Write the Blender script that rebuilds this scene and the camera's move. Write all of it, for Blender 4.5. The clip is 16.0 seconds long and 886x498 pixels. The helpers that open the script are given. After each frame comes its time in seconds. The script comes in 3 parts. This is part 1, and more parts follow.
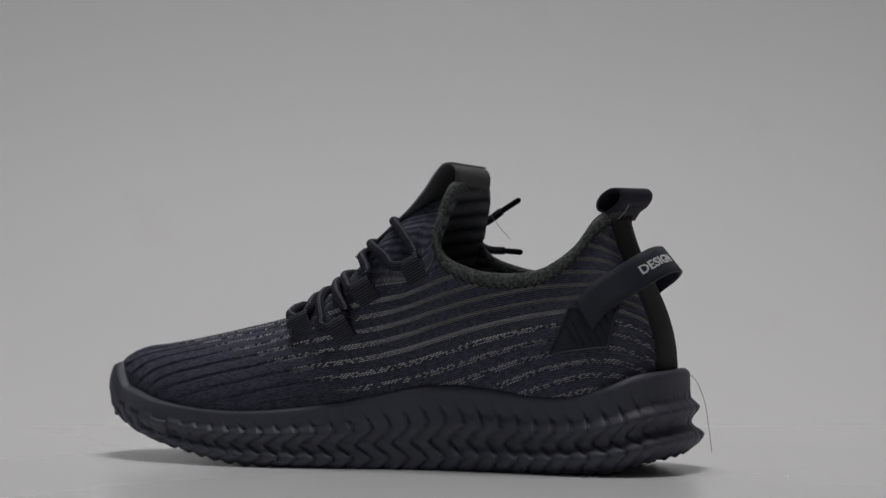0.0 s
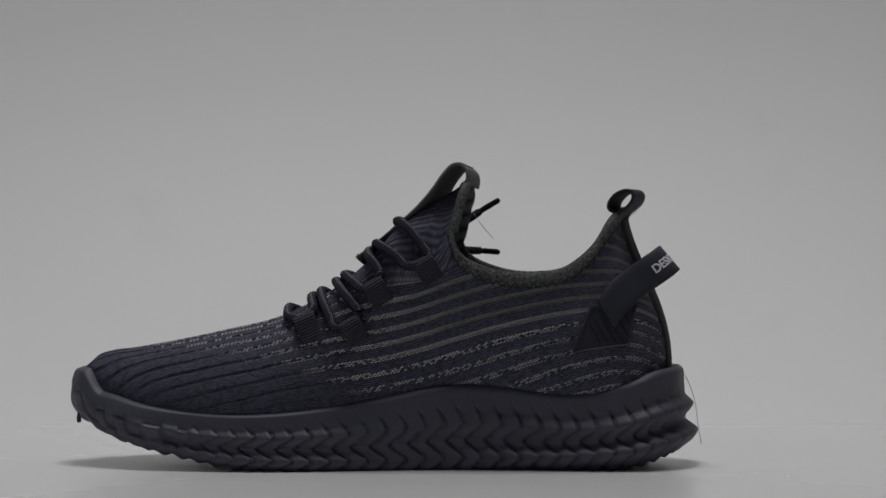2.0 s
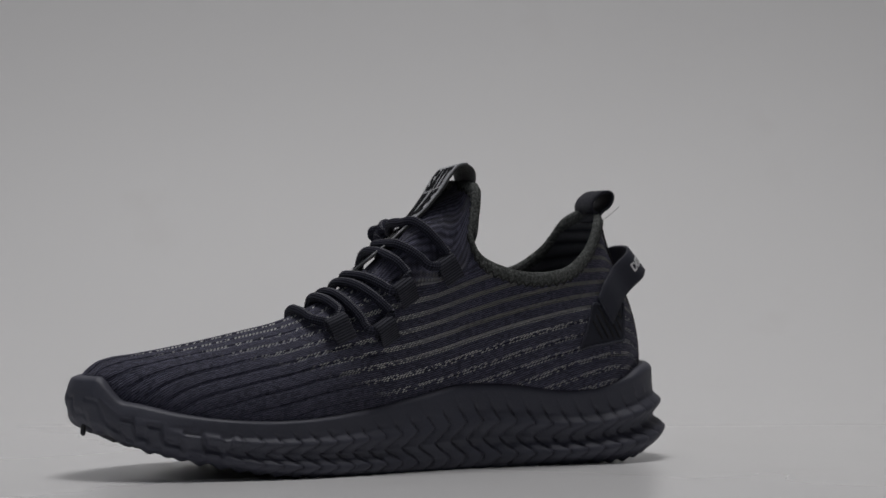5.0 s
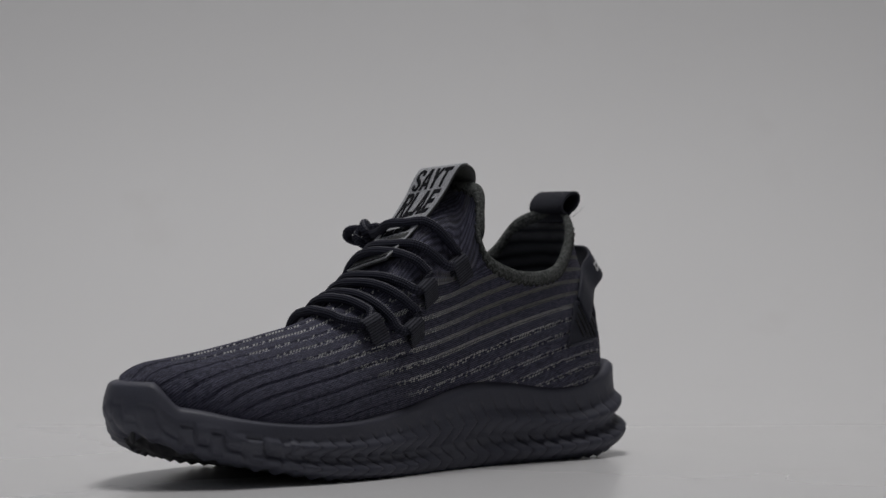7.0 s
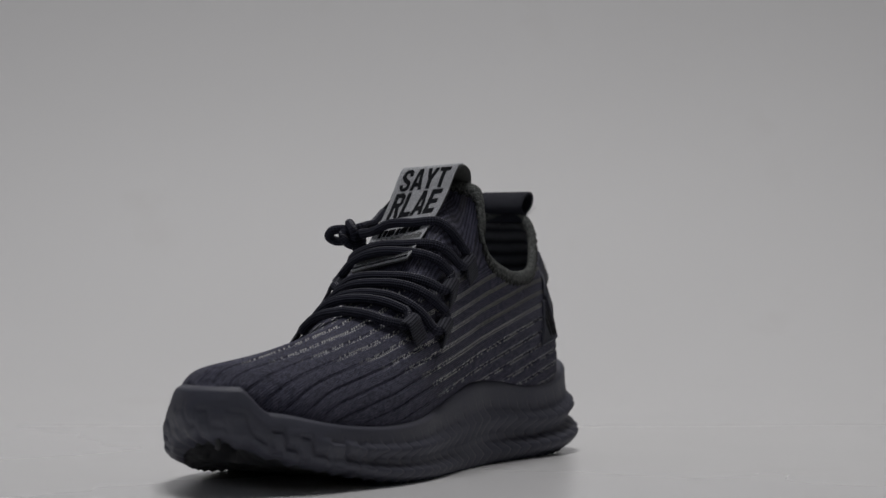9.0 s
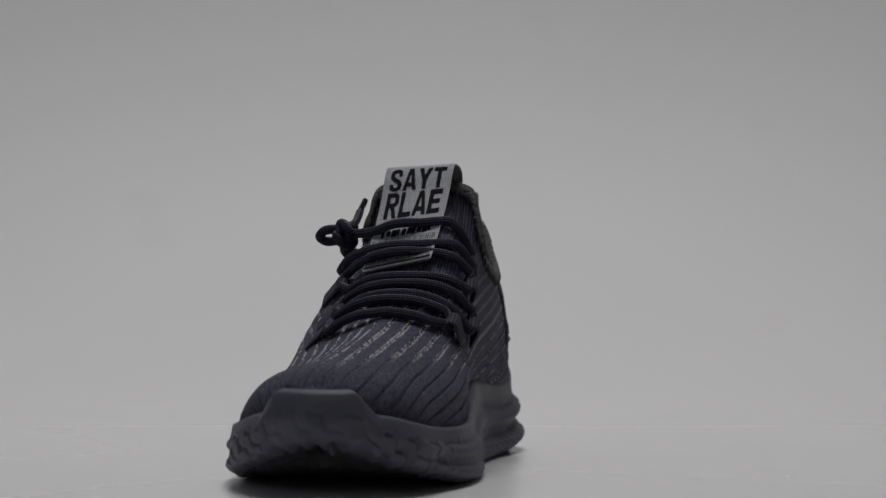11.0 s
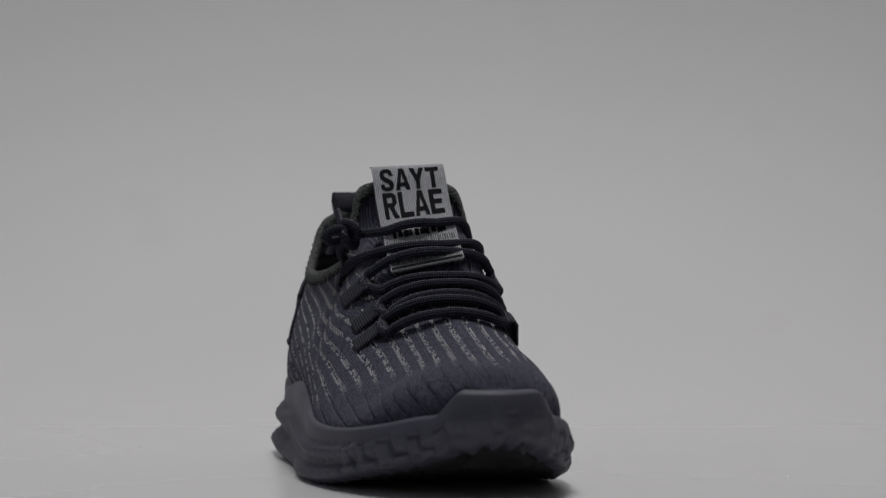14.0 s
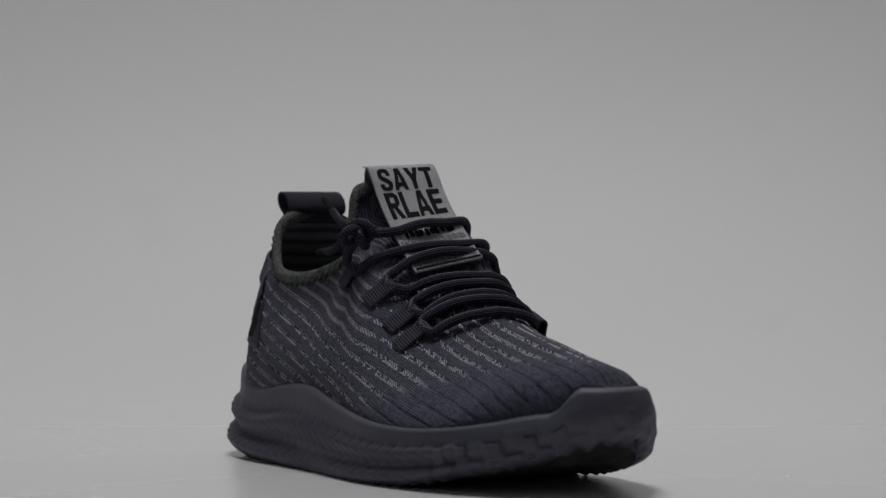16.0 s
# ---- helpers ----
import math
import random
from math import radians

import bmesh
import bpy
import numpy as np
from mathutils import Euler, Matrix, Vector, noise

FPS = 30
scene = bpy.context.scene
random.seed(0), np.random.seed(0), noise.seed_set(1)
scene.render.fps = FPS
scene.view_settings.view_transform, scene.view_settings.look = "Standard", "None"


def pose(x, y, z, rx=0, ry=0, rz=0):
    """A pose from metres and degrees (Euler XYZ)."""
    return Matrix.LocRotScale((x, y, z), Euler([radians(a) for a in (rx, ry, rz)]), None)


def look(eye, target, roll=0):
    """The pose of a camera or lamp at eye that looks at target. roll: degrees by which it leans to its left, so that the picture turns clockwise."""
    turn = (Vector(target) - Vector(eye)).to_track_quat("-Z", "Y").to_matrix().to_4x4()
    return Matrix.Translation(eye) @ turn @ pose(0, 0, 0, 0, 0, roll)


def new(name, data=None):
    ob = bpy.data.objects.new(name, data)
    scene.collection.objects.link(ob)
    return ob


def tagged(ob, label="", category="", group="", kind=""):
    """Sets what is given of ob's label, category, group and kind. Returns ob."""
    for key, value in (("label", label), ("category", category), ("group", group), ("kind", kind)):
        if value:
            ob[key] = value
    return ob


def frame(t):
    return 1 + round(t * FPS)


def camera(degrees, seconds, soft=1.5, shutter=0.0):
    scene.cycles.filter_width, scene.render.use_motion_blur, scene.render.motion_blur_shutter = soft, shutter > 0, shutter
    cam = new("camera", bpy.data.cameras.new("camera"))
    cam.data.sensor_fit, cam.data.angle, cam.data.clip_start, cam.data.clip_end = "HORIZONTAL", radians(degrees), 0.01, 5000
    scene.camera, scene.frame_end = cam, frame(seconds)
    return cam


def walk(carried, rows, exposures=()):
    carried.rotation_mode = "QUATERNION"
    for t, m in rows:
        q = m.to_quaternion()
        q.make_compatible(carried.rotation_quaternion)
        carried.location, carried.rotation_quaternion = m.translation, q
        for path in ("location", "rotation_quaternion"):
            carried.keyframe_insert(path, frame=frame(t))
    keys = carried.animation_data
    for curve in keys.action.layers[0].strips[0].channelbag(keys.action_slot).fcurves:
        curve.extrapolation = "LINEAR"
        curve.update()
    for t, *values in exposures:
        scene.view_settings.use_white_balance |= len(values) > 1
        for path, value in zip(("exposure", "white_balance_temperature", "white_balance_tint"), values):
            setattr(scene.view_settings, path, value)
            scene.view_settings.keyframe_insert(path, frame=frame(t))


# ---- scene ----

# ---- camera: fixed, a long lens at shoe height ----
cam = camera(20.08, 16.0, soft=1.5)
EYE, AIM = (0.0, -1.18, 0.1095), (0.00698, 0.0, 0.1021)
cam.data.dof.use_dof, cam.data.dof.focus_distance, cam.data.dof.aperture_fstop = True, 1.15, 11.0
walk(cam, [(0.0, look(EYE, AIM)), (16.0, look(EYE, AIM))], exposures=[(0.0, 0.0), (16.0, 0.0)])

# ---- light: a big overhead softbox in a closed pale room ----
world = bpy.data.worlds.new("room_air")
scene.world = world
world.use_nodes = True
world.node_tree.nodes["Background"].inputs[0].default_value = (0.8, 0.9, 1.0, 1)
world.node_tree.nodes["Background"].inputs[1].default_value = 0.02


def softbox(name, eye, aim, size, power, colour):
    lamp = bpy.data.lights.new(name, "AREA")
    lamp.shape, lamp.size, lamp.size_y, lamp.energy, lamp.color = "RECTANGLE", size[0], size[1], power, colour
    ob = new(name, lamp)
    ob.matrix_world = look(eye, aim)
    return ob


softbox("softbox_lamp", (0.0, 0.08, 1.62), (0.0, 0.05, 0.0), (0.55, 0.55), 12.1, (1.0, 0.984, 0.992))
# unseen bluish fill lamp, added at front left to lift the sole's sides
softbox("side_fill_lamp", (-1.6, -1.6, 1.3), (0.0, 0.2, 0.1), (1.0, 1.0), 2.0, (0.74, 0.82, 1.0))


# ---- materials ----
def material(name):
    mat = bpy.data.materials.new(name)
    mat.use_nodes = True
    nodes, links = mat.node_tree.nodes, mat.node_tree.links
    return mat, nodes, links, nodes["Principled BSDF"]


def maths(nodes, links, op, a, b=None, c=None):
    n = nodes.new("ShaderNodeMath")
    n.operation = op
    for k, value in enumerate((a, b, c)):
        if value is None:
            continue
        if isinstance(value, (int, float)):
            n.inputs[k].default_value = value
        else:
            links.new(value, n.inputs[k])
    return n.outputs[0]


def mixed(nodes, links, fac, a, b):
    n = nodes.new("ShaderNodeMix")
    n.data_type = "RGBA"
    for socket, value in ((n.inputs[0], fac), (n.inputs[6], a), (n.inputs[7], b)):
        if isinstance(value, (int, float)):
            socket.default_value = value
        elif isinstance(value, tuple):
            socket.default_value = (*value, 1)
        else:
            links.new(value, socket)
    return n.outputs[2]


def noise_of(nodes, links, vector, scale, detail=3.0, rough=0.55):
    n = nodes.new("ShaderNodeTexNoise")
    n.inputs["Scale"].default_value, n.inputs["Detail"].default_value = scale, detail
    n.inputs["Roughness"].default_value = rough
    if vector is not None:
        links.new(vector, n.inputs["Vector"])
    return n.outputs["Fac"]


def bump(nodes, links, height, distance, strength, bsdf):
    n = nodes.new("ShaderNodeBump")
    n.inputs["Distance"].default_value, n.inputs["Strength"].default_value = distance, strength
    links.new(height, n.inputs["Height"])
    links.new(n.outputs[0], bsdf.inputs["Normal"])


def object_space(nodes):
    return nodes.new("ShaderNodeTexCoord").outputs["Object"]


def plain(name, colour, rough, fine=900.0, coarse=35.0, spread=0.25, relief=0.0002, sheen=0.0, spec=0.5):
    """A surface with fine grain and broad blotches."""
    mat, nodes, links, bsdf = material(name)
    where = object_space(nodes)
    a = noise_of(nodes, links, where, fine)
    b = noise_of(nodes, links, where, coarse)
    fac = maths(nodes, links, "MULTIPLY_ADD", a, 0.5, maths(nodes, links, "MULTIPLY", b, 0.5))
    dark = tuple(c * (1 - spread) for c in colour)
    light = tuple(c * (1 + spread) for c in colour)
    links.new(mixed(nodes, links, fac, dark, light), bsdf.inputs["Base Color"])
    links.new(maths(nodes, links, "MULTIPLY_ADD", b, 0.25, rough - 0.12), bsdf.inputs["Roughness"])
    bsdf.inputs["Specular IOR Level"].default_value = spec
    bsdf.inputs["Sheen Weight"].default_value = sheen
    bump(nodes, links, a, relief, 0.6, bsdf)
    return mat


def knit_material():
    """Ribbed navy knit with grey-brown lines that break up into flecks."""
    mat, nodes, links, bsdf = material("ribbed_knit")
    uv = nodes.new("ShaderNodeUVMap")
    uv.uv_map = "knit"
    parts = nodes.new("ShaderNodeSeparateXYZ")
    links.new(uv.outputs[0], parts.inputs[0])
    s, q = parts.outputs[0], parts.outputs[1]
    amount = nodes.new("ShaderNodeAttribute")
    amount.attribute_name = "line_amount"
    solid = nodes.new("ShaderNodeAttribute")
    solid.attribute_name = "line_solid"
    t = maths(nodes, links, "ABSOLUTE", maths(nodes, links, "SUBTRACT", maths(nodes, links, "FRACT", maths(nodes, links, "DIVIDE", q, RIB)), 0.5))
    ramp = nodes.new("ShaderNodeMapRange")
    ramp.interpolation_type = "SMOOTHSTEP"
    ramp.inputs[1].default_value, ramp.inputs[2].default_value = 0.195, 0.165
    links.new(maths(nodes, links, "MULTIPLY_ADD", solid.outputs["Fac"], 0.02, t), ramp.inputs[0])
    line = ramp.outputs[0]
    # stitches: staggered columns of small loops, some of them missing
    lane = maths(nodes, links, "ADD", maths(nodes, links, "DIVIDE", q, RIB / 8), 0.5)
    lane_no = maths(nodes, links, "FLOOR", lane)
    loop_at = maths(nodes, links, "ADD", maths(nodes, links, "DIVIDE", s, 0.0017), maths(nodes, links, "MULTIPLY", lane_no, 0.5))
    cell = nodes.new("ShaderNodeCombineXYZ")
    links.new(maths(nodes, links, "FLOOR", loop_at), cell.inputs[0])
    links.new(lane_no, cell.inputs[1])
    chance_of = nodes.new("ShaderNodeTexWhiteNoise")
    chance_of.noise_dimensions = "2D"
    links.new(cell.outputs[0], chance_of.inputs["Vector"])
    du = maths(nodes, links, "SUBTRACT", maths(nodes, links, "FRACT", loop_at), 0.5)
    dv = maths(nodes, links, "SUBTRACT", maths(nodes, links, "FRACT", lane), 0.5)
    # each loop is a short slanting dash
    slant = maths(nodes, links, "MULTIPLY_ADD", dv, 0.35, du)
    away = maths(nodes, links, "SQRT", maths(nodes, links, "ADD", maths(nodes, links, "MULTIPLY", slant, slant), maths(nodes, links, "MULTIPLY", maths(nodes, links, "MULTIPLY", dv, dv), 0.7)))
    dot = nodes.new("ShaderNodeMapRange")
    dot.interpolation_type = "SMOOTHSTEP"
    dot.inputs[1].default_value, dot.inputs[2].default_value = 0.46, 0.26
    links.new(away, dot.inputs[0])
    patch = noise_of(nodes, links, uv.outputs[0], 160.0, 2.0)
    chance = maths(nodes, links, "MULTIPLY_ADD", patch, 1.0, 0.14)
    some = maths(nodes, links, "MULTIPLY_ADD", chance_of.outputs["Value"], 0.45, 0.55)
    fleck = maths(nodes, links, "MULTIPLY", maths(nodes, links, "MULTIPLY", dot.outputs[0], some), maths(nodes, links, "LESS_THAN", chance_of.outputs["Value"], chance))
    keep = maths(nodes, links, "MAXIMUM", fleck, maths(nodes, links, "MULTIPLY", solid.outputs["Fac"], maths(nodes, links, "MULTIPLY_ADD", chance_of.outputs["Value"], 0.6, 0.45)))
    mask = maths(nodes, links, "MULTIPLY", maths(nodes, links, "MULTIPLY", line, keep), amount.outputs["Fac"])
    rib_arc = nodes.new("ShaderNodeAttribute")
    rib_arc.attribute_name = "rib_arc"
    row = maths(nodes, links, "SINE", maths(nodes, links, "MULTIPLY", rib_arc.outputs["Fac"], 2 * math.pi / 0.0013))
    col = maths(nodes, links, "SINE", maths(nodes, links, "MULTIPLY", s, 2 * math.pi / 0.0017))
    weave = maths(nodes, links, "MULTIPLY_ADD", maths(nodes, links, "MULTIPLY", row, col), 0.5, 0.5)
    wale = maths(nodes, links, "MULTIPLY_ADD", maths(nodes, links, "SINE", maths(nodes, links, "MULTIPLY", q, 2 * math.pi * 7 / RIB)), 0.5, 0.5)
    weave = maths(nodes, links, "MULTIPLY_ADD", wale, 0.55, maths(nodes, links, "MULTIPLY", weave, 0.45))
    broad = noise_of(nodes, links, uv.outputs[0], 40.0)
    course = nodes.new("ShaderNodeTexWhiteNoise")
    course.noise_dimensions = "2D"
    spot = nodes.new("ShaderNodeCombineXYZ")
    links.new(maths(nodes, links, "FLOOR", maths(nodes, links, "MULTIPLY", s, 620.0)), spot.inputs[0])
    links.new(maths(nodes, links, "FLOOR", maths(nodes, links, "MULTIPLY", q, 980.0)), spot.inputs[1])
    links.new(spot.outputs[0], course.inputs["Vector"])
    weave = maths(nodes, links, "MULTIPLY", weave, maths(nodes, links, "MULTIPLY_ADD", course.outputs["Value"], 0.9, 0.5))
    base = mixed(nodes, links, weave, (0.007, 0.0073, 0.014), (0.152, 0.153, 0.228))
    base = mixed(nodes, links, maths(nodes, links, "MULTIPLY", broad, 0.35), base, (0.050, 0.049, 0.062))
    thread = mixed(nodes, links, solid.outputs["Fac"], (0.86, 0.86, 0.84), (0.172, 0.166, 0.155))
    links.new(mixed(nodes, links, mask, base, thread), bsdf.inputs["Base Color"])
    bsdf.inputs["Roughness"].default_value = 0.85
    bsdf.inputs["Specular IOR Level"].default_value = 0.25
    bsdf.inputs["Sheen Weight"].default_value = 0.04
    bsdf.inputs["Sheen Roughness"].default_value = 0.5
    bump(nodes, links, maths(nodes, links, "ADD", weave, maths(nodes, links, "MULTIPLY", mask, 0.4)), 0.0008, 0.9, bsdf)
    return mat


def cord_material():
    """Braided cord: fine diagonal strands along the curve."""
    mat, nodes, links, bsdf = material("braided_cord")
    uv = nodes.new("ShaderNodeUVMap")
    uv.uv_map = "knit"
    parts = nodes.new("ShaderNodeSeparateXYZ")
    links.new(uv.outputs[0], parts.inputs[0])
    a = maths(nodes, links, "MULTIPLY", parts.outputs[0], 2 * math.pi / 0.0022)
    b = maths(nodes, links, "MULTIPLY", parts.outputs[1], 2 * math.pi * 6)
    one = maths(nodes, links, "SINE", maths(nodes, links, "ADD", a, b))
    two = maths(nodes, links, "SINE", maths(nodes, links, "SUBTRACT", a, b))
    braid = maths(nodes, links, "MULTIPLY_ADD", maths(nodes, links, "MULTIPLY", one, two), 0.5, 0.5)
    fuzz = noise_of(nodes, links, object_space(nodes), 1500.0)
    seam = maths(nodes, links, "LESS_THAN", maths(nodes, links, "ABSOLUTE", maths(nodes, links, "SUBTRACT", parts.outputs[1], 0.22)), 0.045)
    base = mixed(nodes, links, maths(nodes, links, "POWER", braid, 1.6), (0.008, 0.0085, 0.015), (0.052, 0.054, 0.078))
    base = mixed(nodes, links, maths(nodes, links, "MULTIPLY", seam, maths(nodes, links, "MULTIPLY", braid, fuzz)), base, (0.34, 0.34, 0.37))
    links.new(base, bsdf.inputs["Base Color"])
    bsdf.inputs["Roughness"].default_value = 0.8
    bsdf.inputs["Specular IOR Level"].default_value = 0.15
    bump(nodes, links, braid, 0.0005, 0.9, bsdf)
    return mat


def webbing_material(name, dark, light, pitch=0.0011, across=True):
    """Woven tape with ribs across it."""
    mat, nodes, links, bsdf = material(name)
    uv = nodes.new("ShaderNodeUVMap")
    uv.uv_map = "knit"
    parts = nodes.new("ShaderNodeSeparateXYZ")
    links.new(uv.outputs[0], parts.inputs[0])
    a = maths(nodes, links, "SINE", maths(nodes, links, "MULTIPLY", parts.outputs[0 if across else 1], 2 * math.pi / pitch))
    b = maths(nodes, links, "SINE", maths(nodes, links, "MULTIPLY", parts.outputs[1 if across else 0], 2 * math.pi / (pitch * 0.6)))
    weave = maths(nodes, links, "MULTIPLY_ADD", a, 0.4, maths(nodes, links, "MULTIPLY_ADD", b, 0.12, 0.5))
    fuzz = noise_of(nodes, links, object_space(nodes), 700.0)
    fac = maths(nodes, links, "MULTIPLY", weave, maths(nodes, links, "MULTIPLY_ADD", fuzz, 0.8, 0.55))
    links.new(mixed(nodes, links, fac, dark, light), bsdf.inputs["Base Color"])
    bsdf.inputs["Roughness"].default_value = 0.75
    bsdf.inputs["Specular IOR Level"].default_value = 0.2
    bump(nodes, links, weave, 0.0004, 0.7, bsdf)
    return mat


def lining_material():
    """Dark lining knit with broad soft ribs round the foot."""
    mat, nodes, links, bsdf = material("ribbed_lining")
    where = object_space(nodes)
    parts = nodes.new("ShaderNodeSeparateXYZ")
    links.new(where, parts.inputs[0])
    waver = noise_of(nodes, links, where, 30.0)
    height = maths(nodes, links, "MULTIPLY_ADD", waver, 0.004, maths(nodes, links, "MULTIPLY_ADD", parts.outputs[1], -0.15, parts.outputs[2]))
    rib = maths(nodes, links, "MULTIPLY_ADD", maths(nodes, links, "SINE", maths(nodes, links, "MULTIPLY", height, 2 * math.pi / 0.0062)), 0.5, 0.5)
    grain = noise_of(nodes, links, where, 1300.0)
    fac = maths(nodes, links, "MULTIPLY", maths(nodes, links, "POWER", rib, 0.7), maths(nodes, links, "MULTIPLY_ADD", grain, 0.9, 0.5))
    links.new(mixed(nodes, links, fac, (0.030, 0.031, 0.036), (0.165, 0.168, 0.182)), bsdf.inputs["Base Color"])
    bsdf.inputs["Roughness"].default_value = 0.9
    bsdf.inputs["Specular IOR Level"].default_value = 0.2
    bump(nodes, links, fac, 0.0010, 0.8, bsdf)
    return mat


def binding_material():
    """Grey-green towelling tape, mottled by its loops."""
    mat, nodes, links, bsdf = material("collar_binding")
    where = object_space(nodes)
    loops = nodes.new("ShaderNodeTexVoronoi")
    loops.inputs["Scale"].default_value = 950.0
    links.new(where, loops.inputs["Vector"])
    mottle = noise_of(nodes, links, where, 420.0, 3.0)
    fac = maths(nodes, links, "MULTIPLY", maths(nodes, links, "SUBTRACT", 1.05, loops.outputs["Distance"]), maths(nodes, links, "MULTIPLY_ADD", mottle, 1.5, -0.1))
    links.new(mixed(nodes, links, fac, (0.030, 0.032, 0.031), (0.215, 0.226, 0.216)), bsdf.inputs["Base Color"])
    bsdf.inputs["Roughness"].default_value = 0.9
    bsdf.inputs["Specular IOR Level"].default_value = 0.2
    bump(nodes, links, fac, 0.0009, 0.9, bsdf)
    return mat


def sheet_material():
    """White sheet with faint scuffs and brownish stains, polished where it lies flat and dull where it hangs."""
    mat, nodes, links, bsdf = material("white_sheet")
    where = object_space(nodes)
    broad = noise_of(nodes, links, where, 2.2, 4.0)
    stain = noise_of(nodes, links, where, 9.0, 5.0, 0.65)
    ramp = nodes.new("ShaderNodeMapRange")
    ramp.inputs[1].default_value, ramp.inputs[2].default_value = 0.60, 0.76
    links.new(stain, ramp.inputs[0])
    parts = nodes.new("ShaderNodeSeparateXYZ")
    links.new(where, parts.inputs[0])
    polish = nodes.new("ShaderNodeMapRange")
    polish.interpolation_type = "SMOOTHSTEP"
    for k, value in enumerate((0.22, 0.54, 0.22, 0.55)):
        polish.inputs[k + 1].default_value = value
    links.new(parts.outputs[1], polish.inputs[0])
    base = mixed(nodes, links, broad, (0.70, 0.695, 0.69), (0.76, 0.757, 0.755))
    base = mixed(nodes, links, maths(nodes, links, "MULTIPLY", ramp.outputs[0], 0.13), base, (0.50, 0.46, 0.42))
    links.new(base, bsdf.inputs["Base Color"])
    links.new(maths(nodes, links, "MULTIPLY_ADD", broad, 0.10, polish.outputs[0]), bsdf.inputs["Roughness"])
    bsdf.inputs["Specular IOR Level"].default_value = 0.40
    bump(nodes, links, noise_of(nodes, links, where, 60.0), 0.0003, 0.15, bsdf)
    return mat


RIB = 0.0083
KNIT = knit_material()
CORD = cord_material()
FOAM = plain("moulded_sole_foam", (0.061, 0.063, 0.086), 0.55, 1100.0, 40.0, 0.25, 0.0003)
RUBBER = plain("outsole_rubber", (0.040, 0.040, 0.044), 0.6, 1200.0, 50.0, 0.2, 0.0002)
BINDING = binding_material()
LINING = lining_material()
WEBBING = webbing_material("navy_webbing", (0.007, 0.0075, 0.012), (0.070, 0.072, 0.090), 0.0013)
TAPE = plain("black_heel_tape", (0.012, 0.012, 0.014), 0.8, 1500.0, 60.0, 0.3, 0.0002)
SATIN = webbing_material("navy_satin_tape", (0.020, 0.021, 0.029), (0.032, 0.033, 0.045), 0.0008)
STRAP = plain("slate_strap_coating", (0.034, 0.036, 0.050), 0.62, 1300.0, 50.0, 0.2, 0.0002, spec=0.25)
LABEL = webbing_material("grey_woven_label", (0.20, 0.205, 0.22), (0.70, 0.71, 0.74), 0.0008, False)
LABEL_BACK = webbing_material("dark_label_back", (0.070, 0.073, 0.071), (0.190, 0.196, 0.190), 0.0009, False)
INK = plain("black_label_yarn", (0.008, 0.0085, 0.011), 0.9, 1500.0, 80.0, 0.3, 0.0002, spec=0.15)
WHITE = plain("white_print", (0.75, 0.75, 0.76), 0.6, 900.0, 90.0, 0.08, 0.0001)
THREAD = plain("olive_stitching", (0.018, 0.019, 0.018), 0.85, 1500.0, 90.0, 0.3, 0.0002)
SHEET = sheet_material()
PAINT = plain("pale_wall_paint", (0.36, 0.36, 0.36), 0.8, 60.0, 3.0, 0.06, 0.0005)


# ---- helpers of the scene ----
def mesh_part(name, verts, faces, mat, parent=None, label="", uvs=None, smooth=True, floats=None):
    me = bpy.data.meshes.new(name)
    me.from_pydata([tuple(map(float, v)) for v in verts], [], [tuple(map(int, f)) for f in faces])
    me.materials.append(mat)
    if uvs is not None:
        layer = me.uv_layers.new(name="knit")
        index = np.empty(len(me.loops), dtype=np.int32)
        me.loops.foreach_get("vertex_index", index)
        layer.data.foreach_set("uv", np.asarray(uvs, dtype=np.float32)[index].ravel())
    for key, values in (floats or {}).items():
        me.attributes.new(key, "FLOAT", "POINT").data.foreach_set("value", np.asarray(values, dtype=np.float32))
    me.polygons.foreach_set("use_smooth", [smooth] * len(me.polygons))
    me.update()
    ob = new(name, me)
    if parent is not None:
        ob.parent = parent
    if label:
        tagged(ob, label=label)
    return ob


def grid_faces(rows, cols, wrap=False, flip=False, base=0):
    """Quads of a grid of vertices, row by row; wrap joins the last row to the first."""
    out = []
    for i in range(rows if wrap else rows - 1):
        for j in range(cols - 1):
            a, b = base + i * cols + j, base + ((i + 1) % rows) * cols + j
            out.append((a, a + 1, b + 1, b) if flip else (a, b, b + 1, a + 1))
    return out


def hermite(x, xs, ys):
    """Smooth curve through (xs, ys); ys may be points."""
    xs, ys = np.asarray(xs, float), np.asarray(ys, float)
    x = np.clip(np.asarray(x, float), xs[0], xs[-1])
    one = ys.ndim == 1
    if one:
        ys = ys[:, None]
    h = np.diff(xs)
    d = np.diff(ys, axis=0) / h[:, None]
    m = np.vstack([d[:1], (d[:-1] * h[1:, None] + d[1:] * h[:-1, None]) / (h[1:] + h[:-1])[:, None], d[-1:]])
    k = np.clip(np.searchsorted(xs, x, side="right") - 1, 0, len(h) - 1)
    t = ((x - xs[k]) / h[k])[..., None]
    hk = h[k][..., None]
    out = (2 * t**3 - 3 * t**2 + 1) * ys[k] + (t**3 - 2 * t**2 + t) * hk * m[k] + (-2 * t**3 + 3 * t**2) * ys[k + 1] + (t**3 - t**2) * hk * m[k + 1]
    return out[..., 0] if one else out


def step(x, a, b):
    t = np.clip((np.asarray(x, float) - a) / (b - a), 0, 1)
    return t * t * (3 - 2 * t)


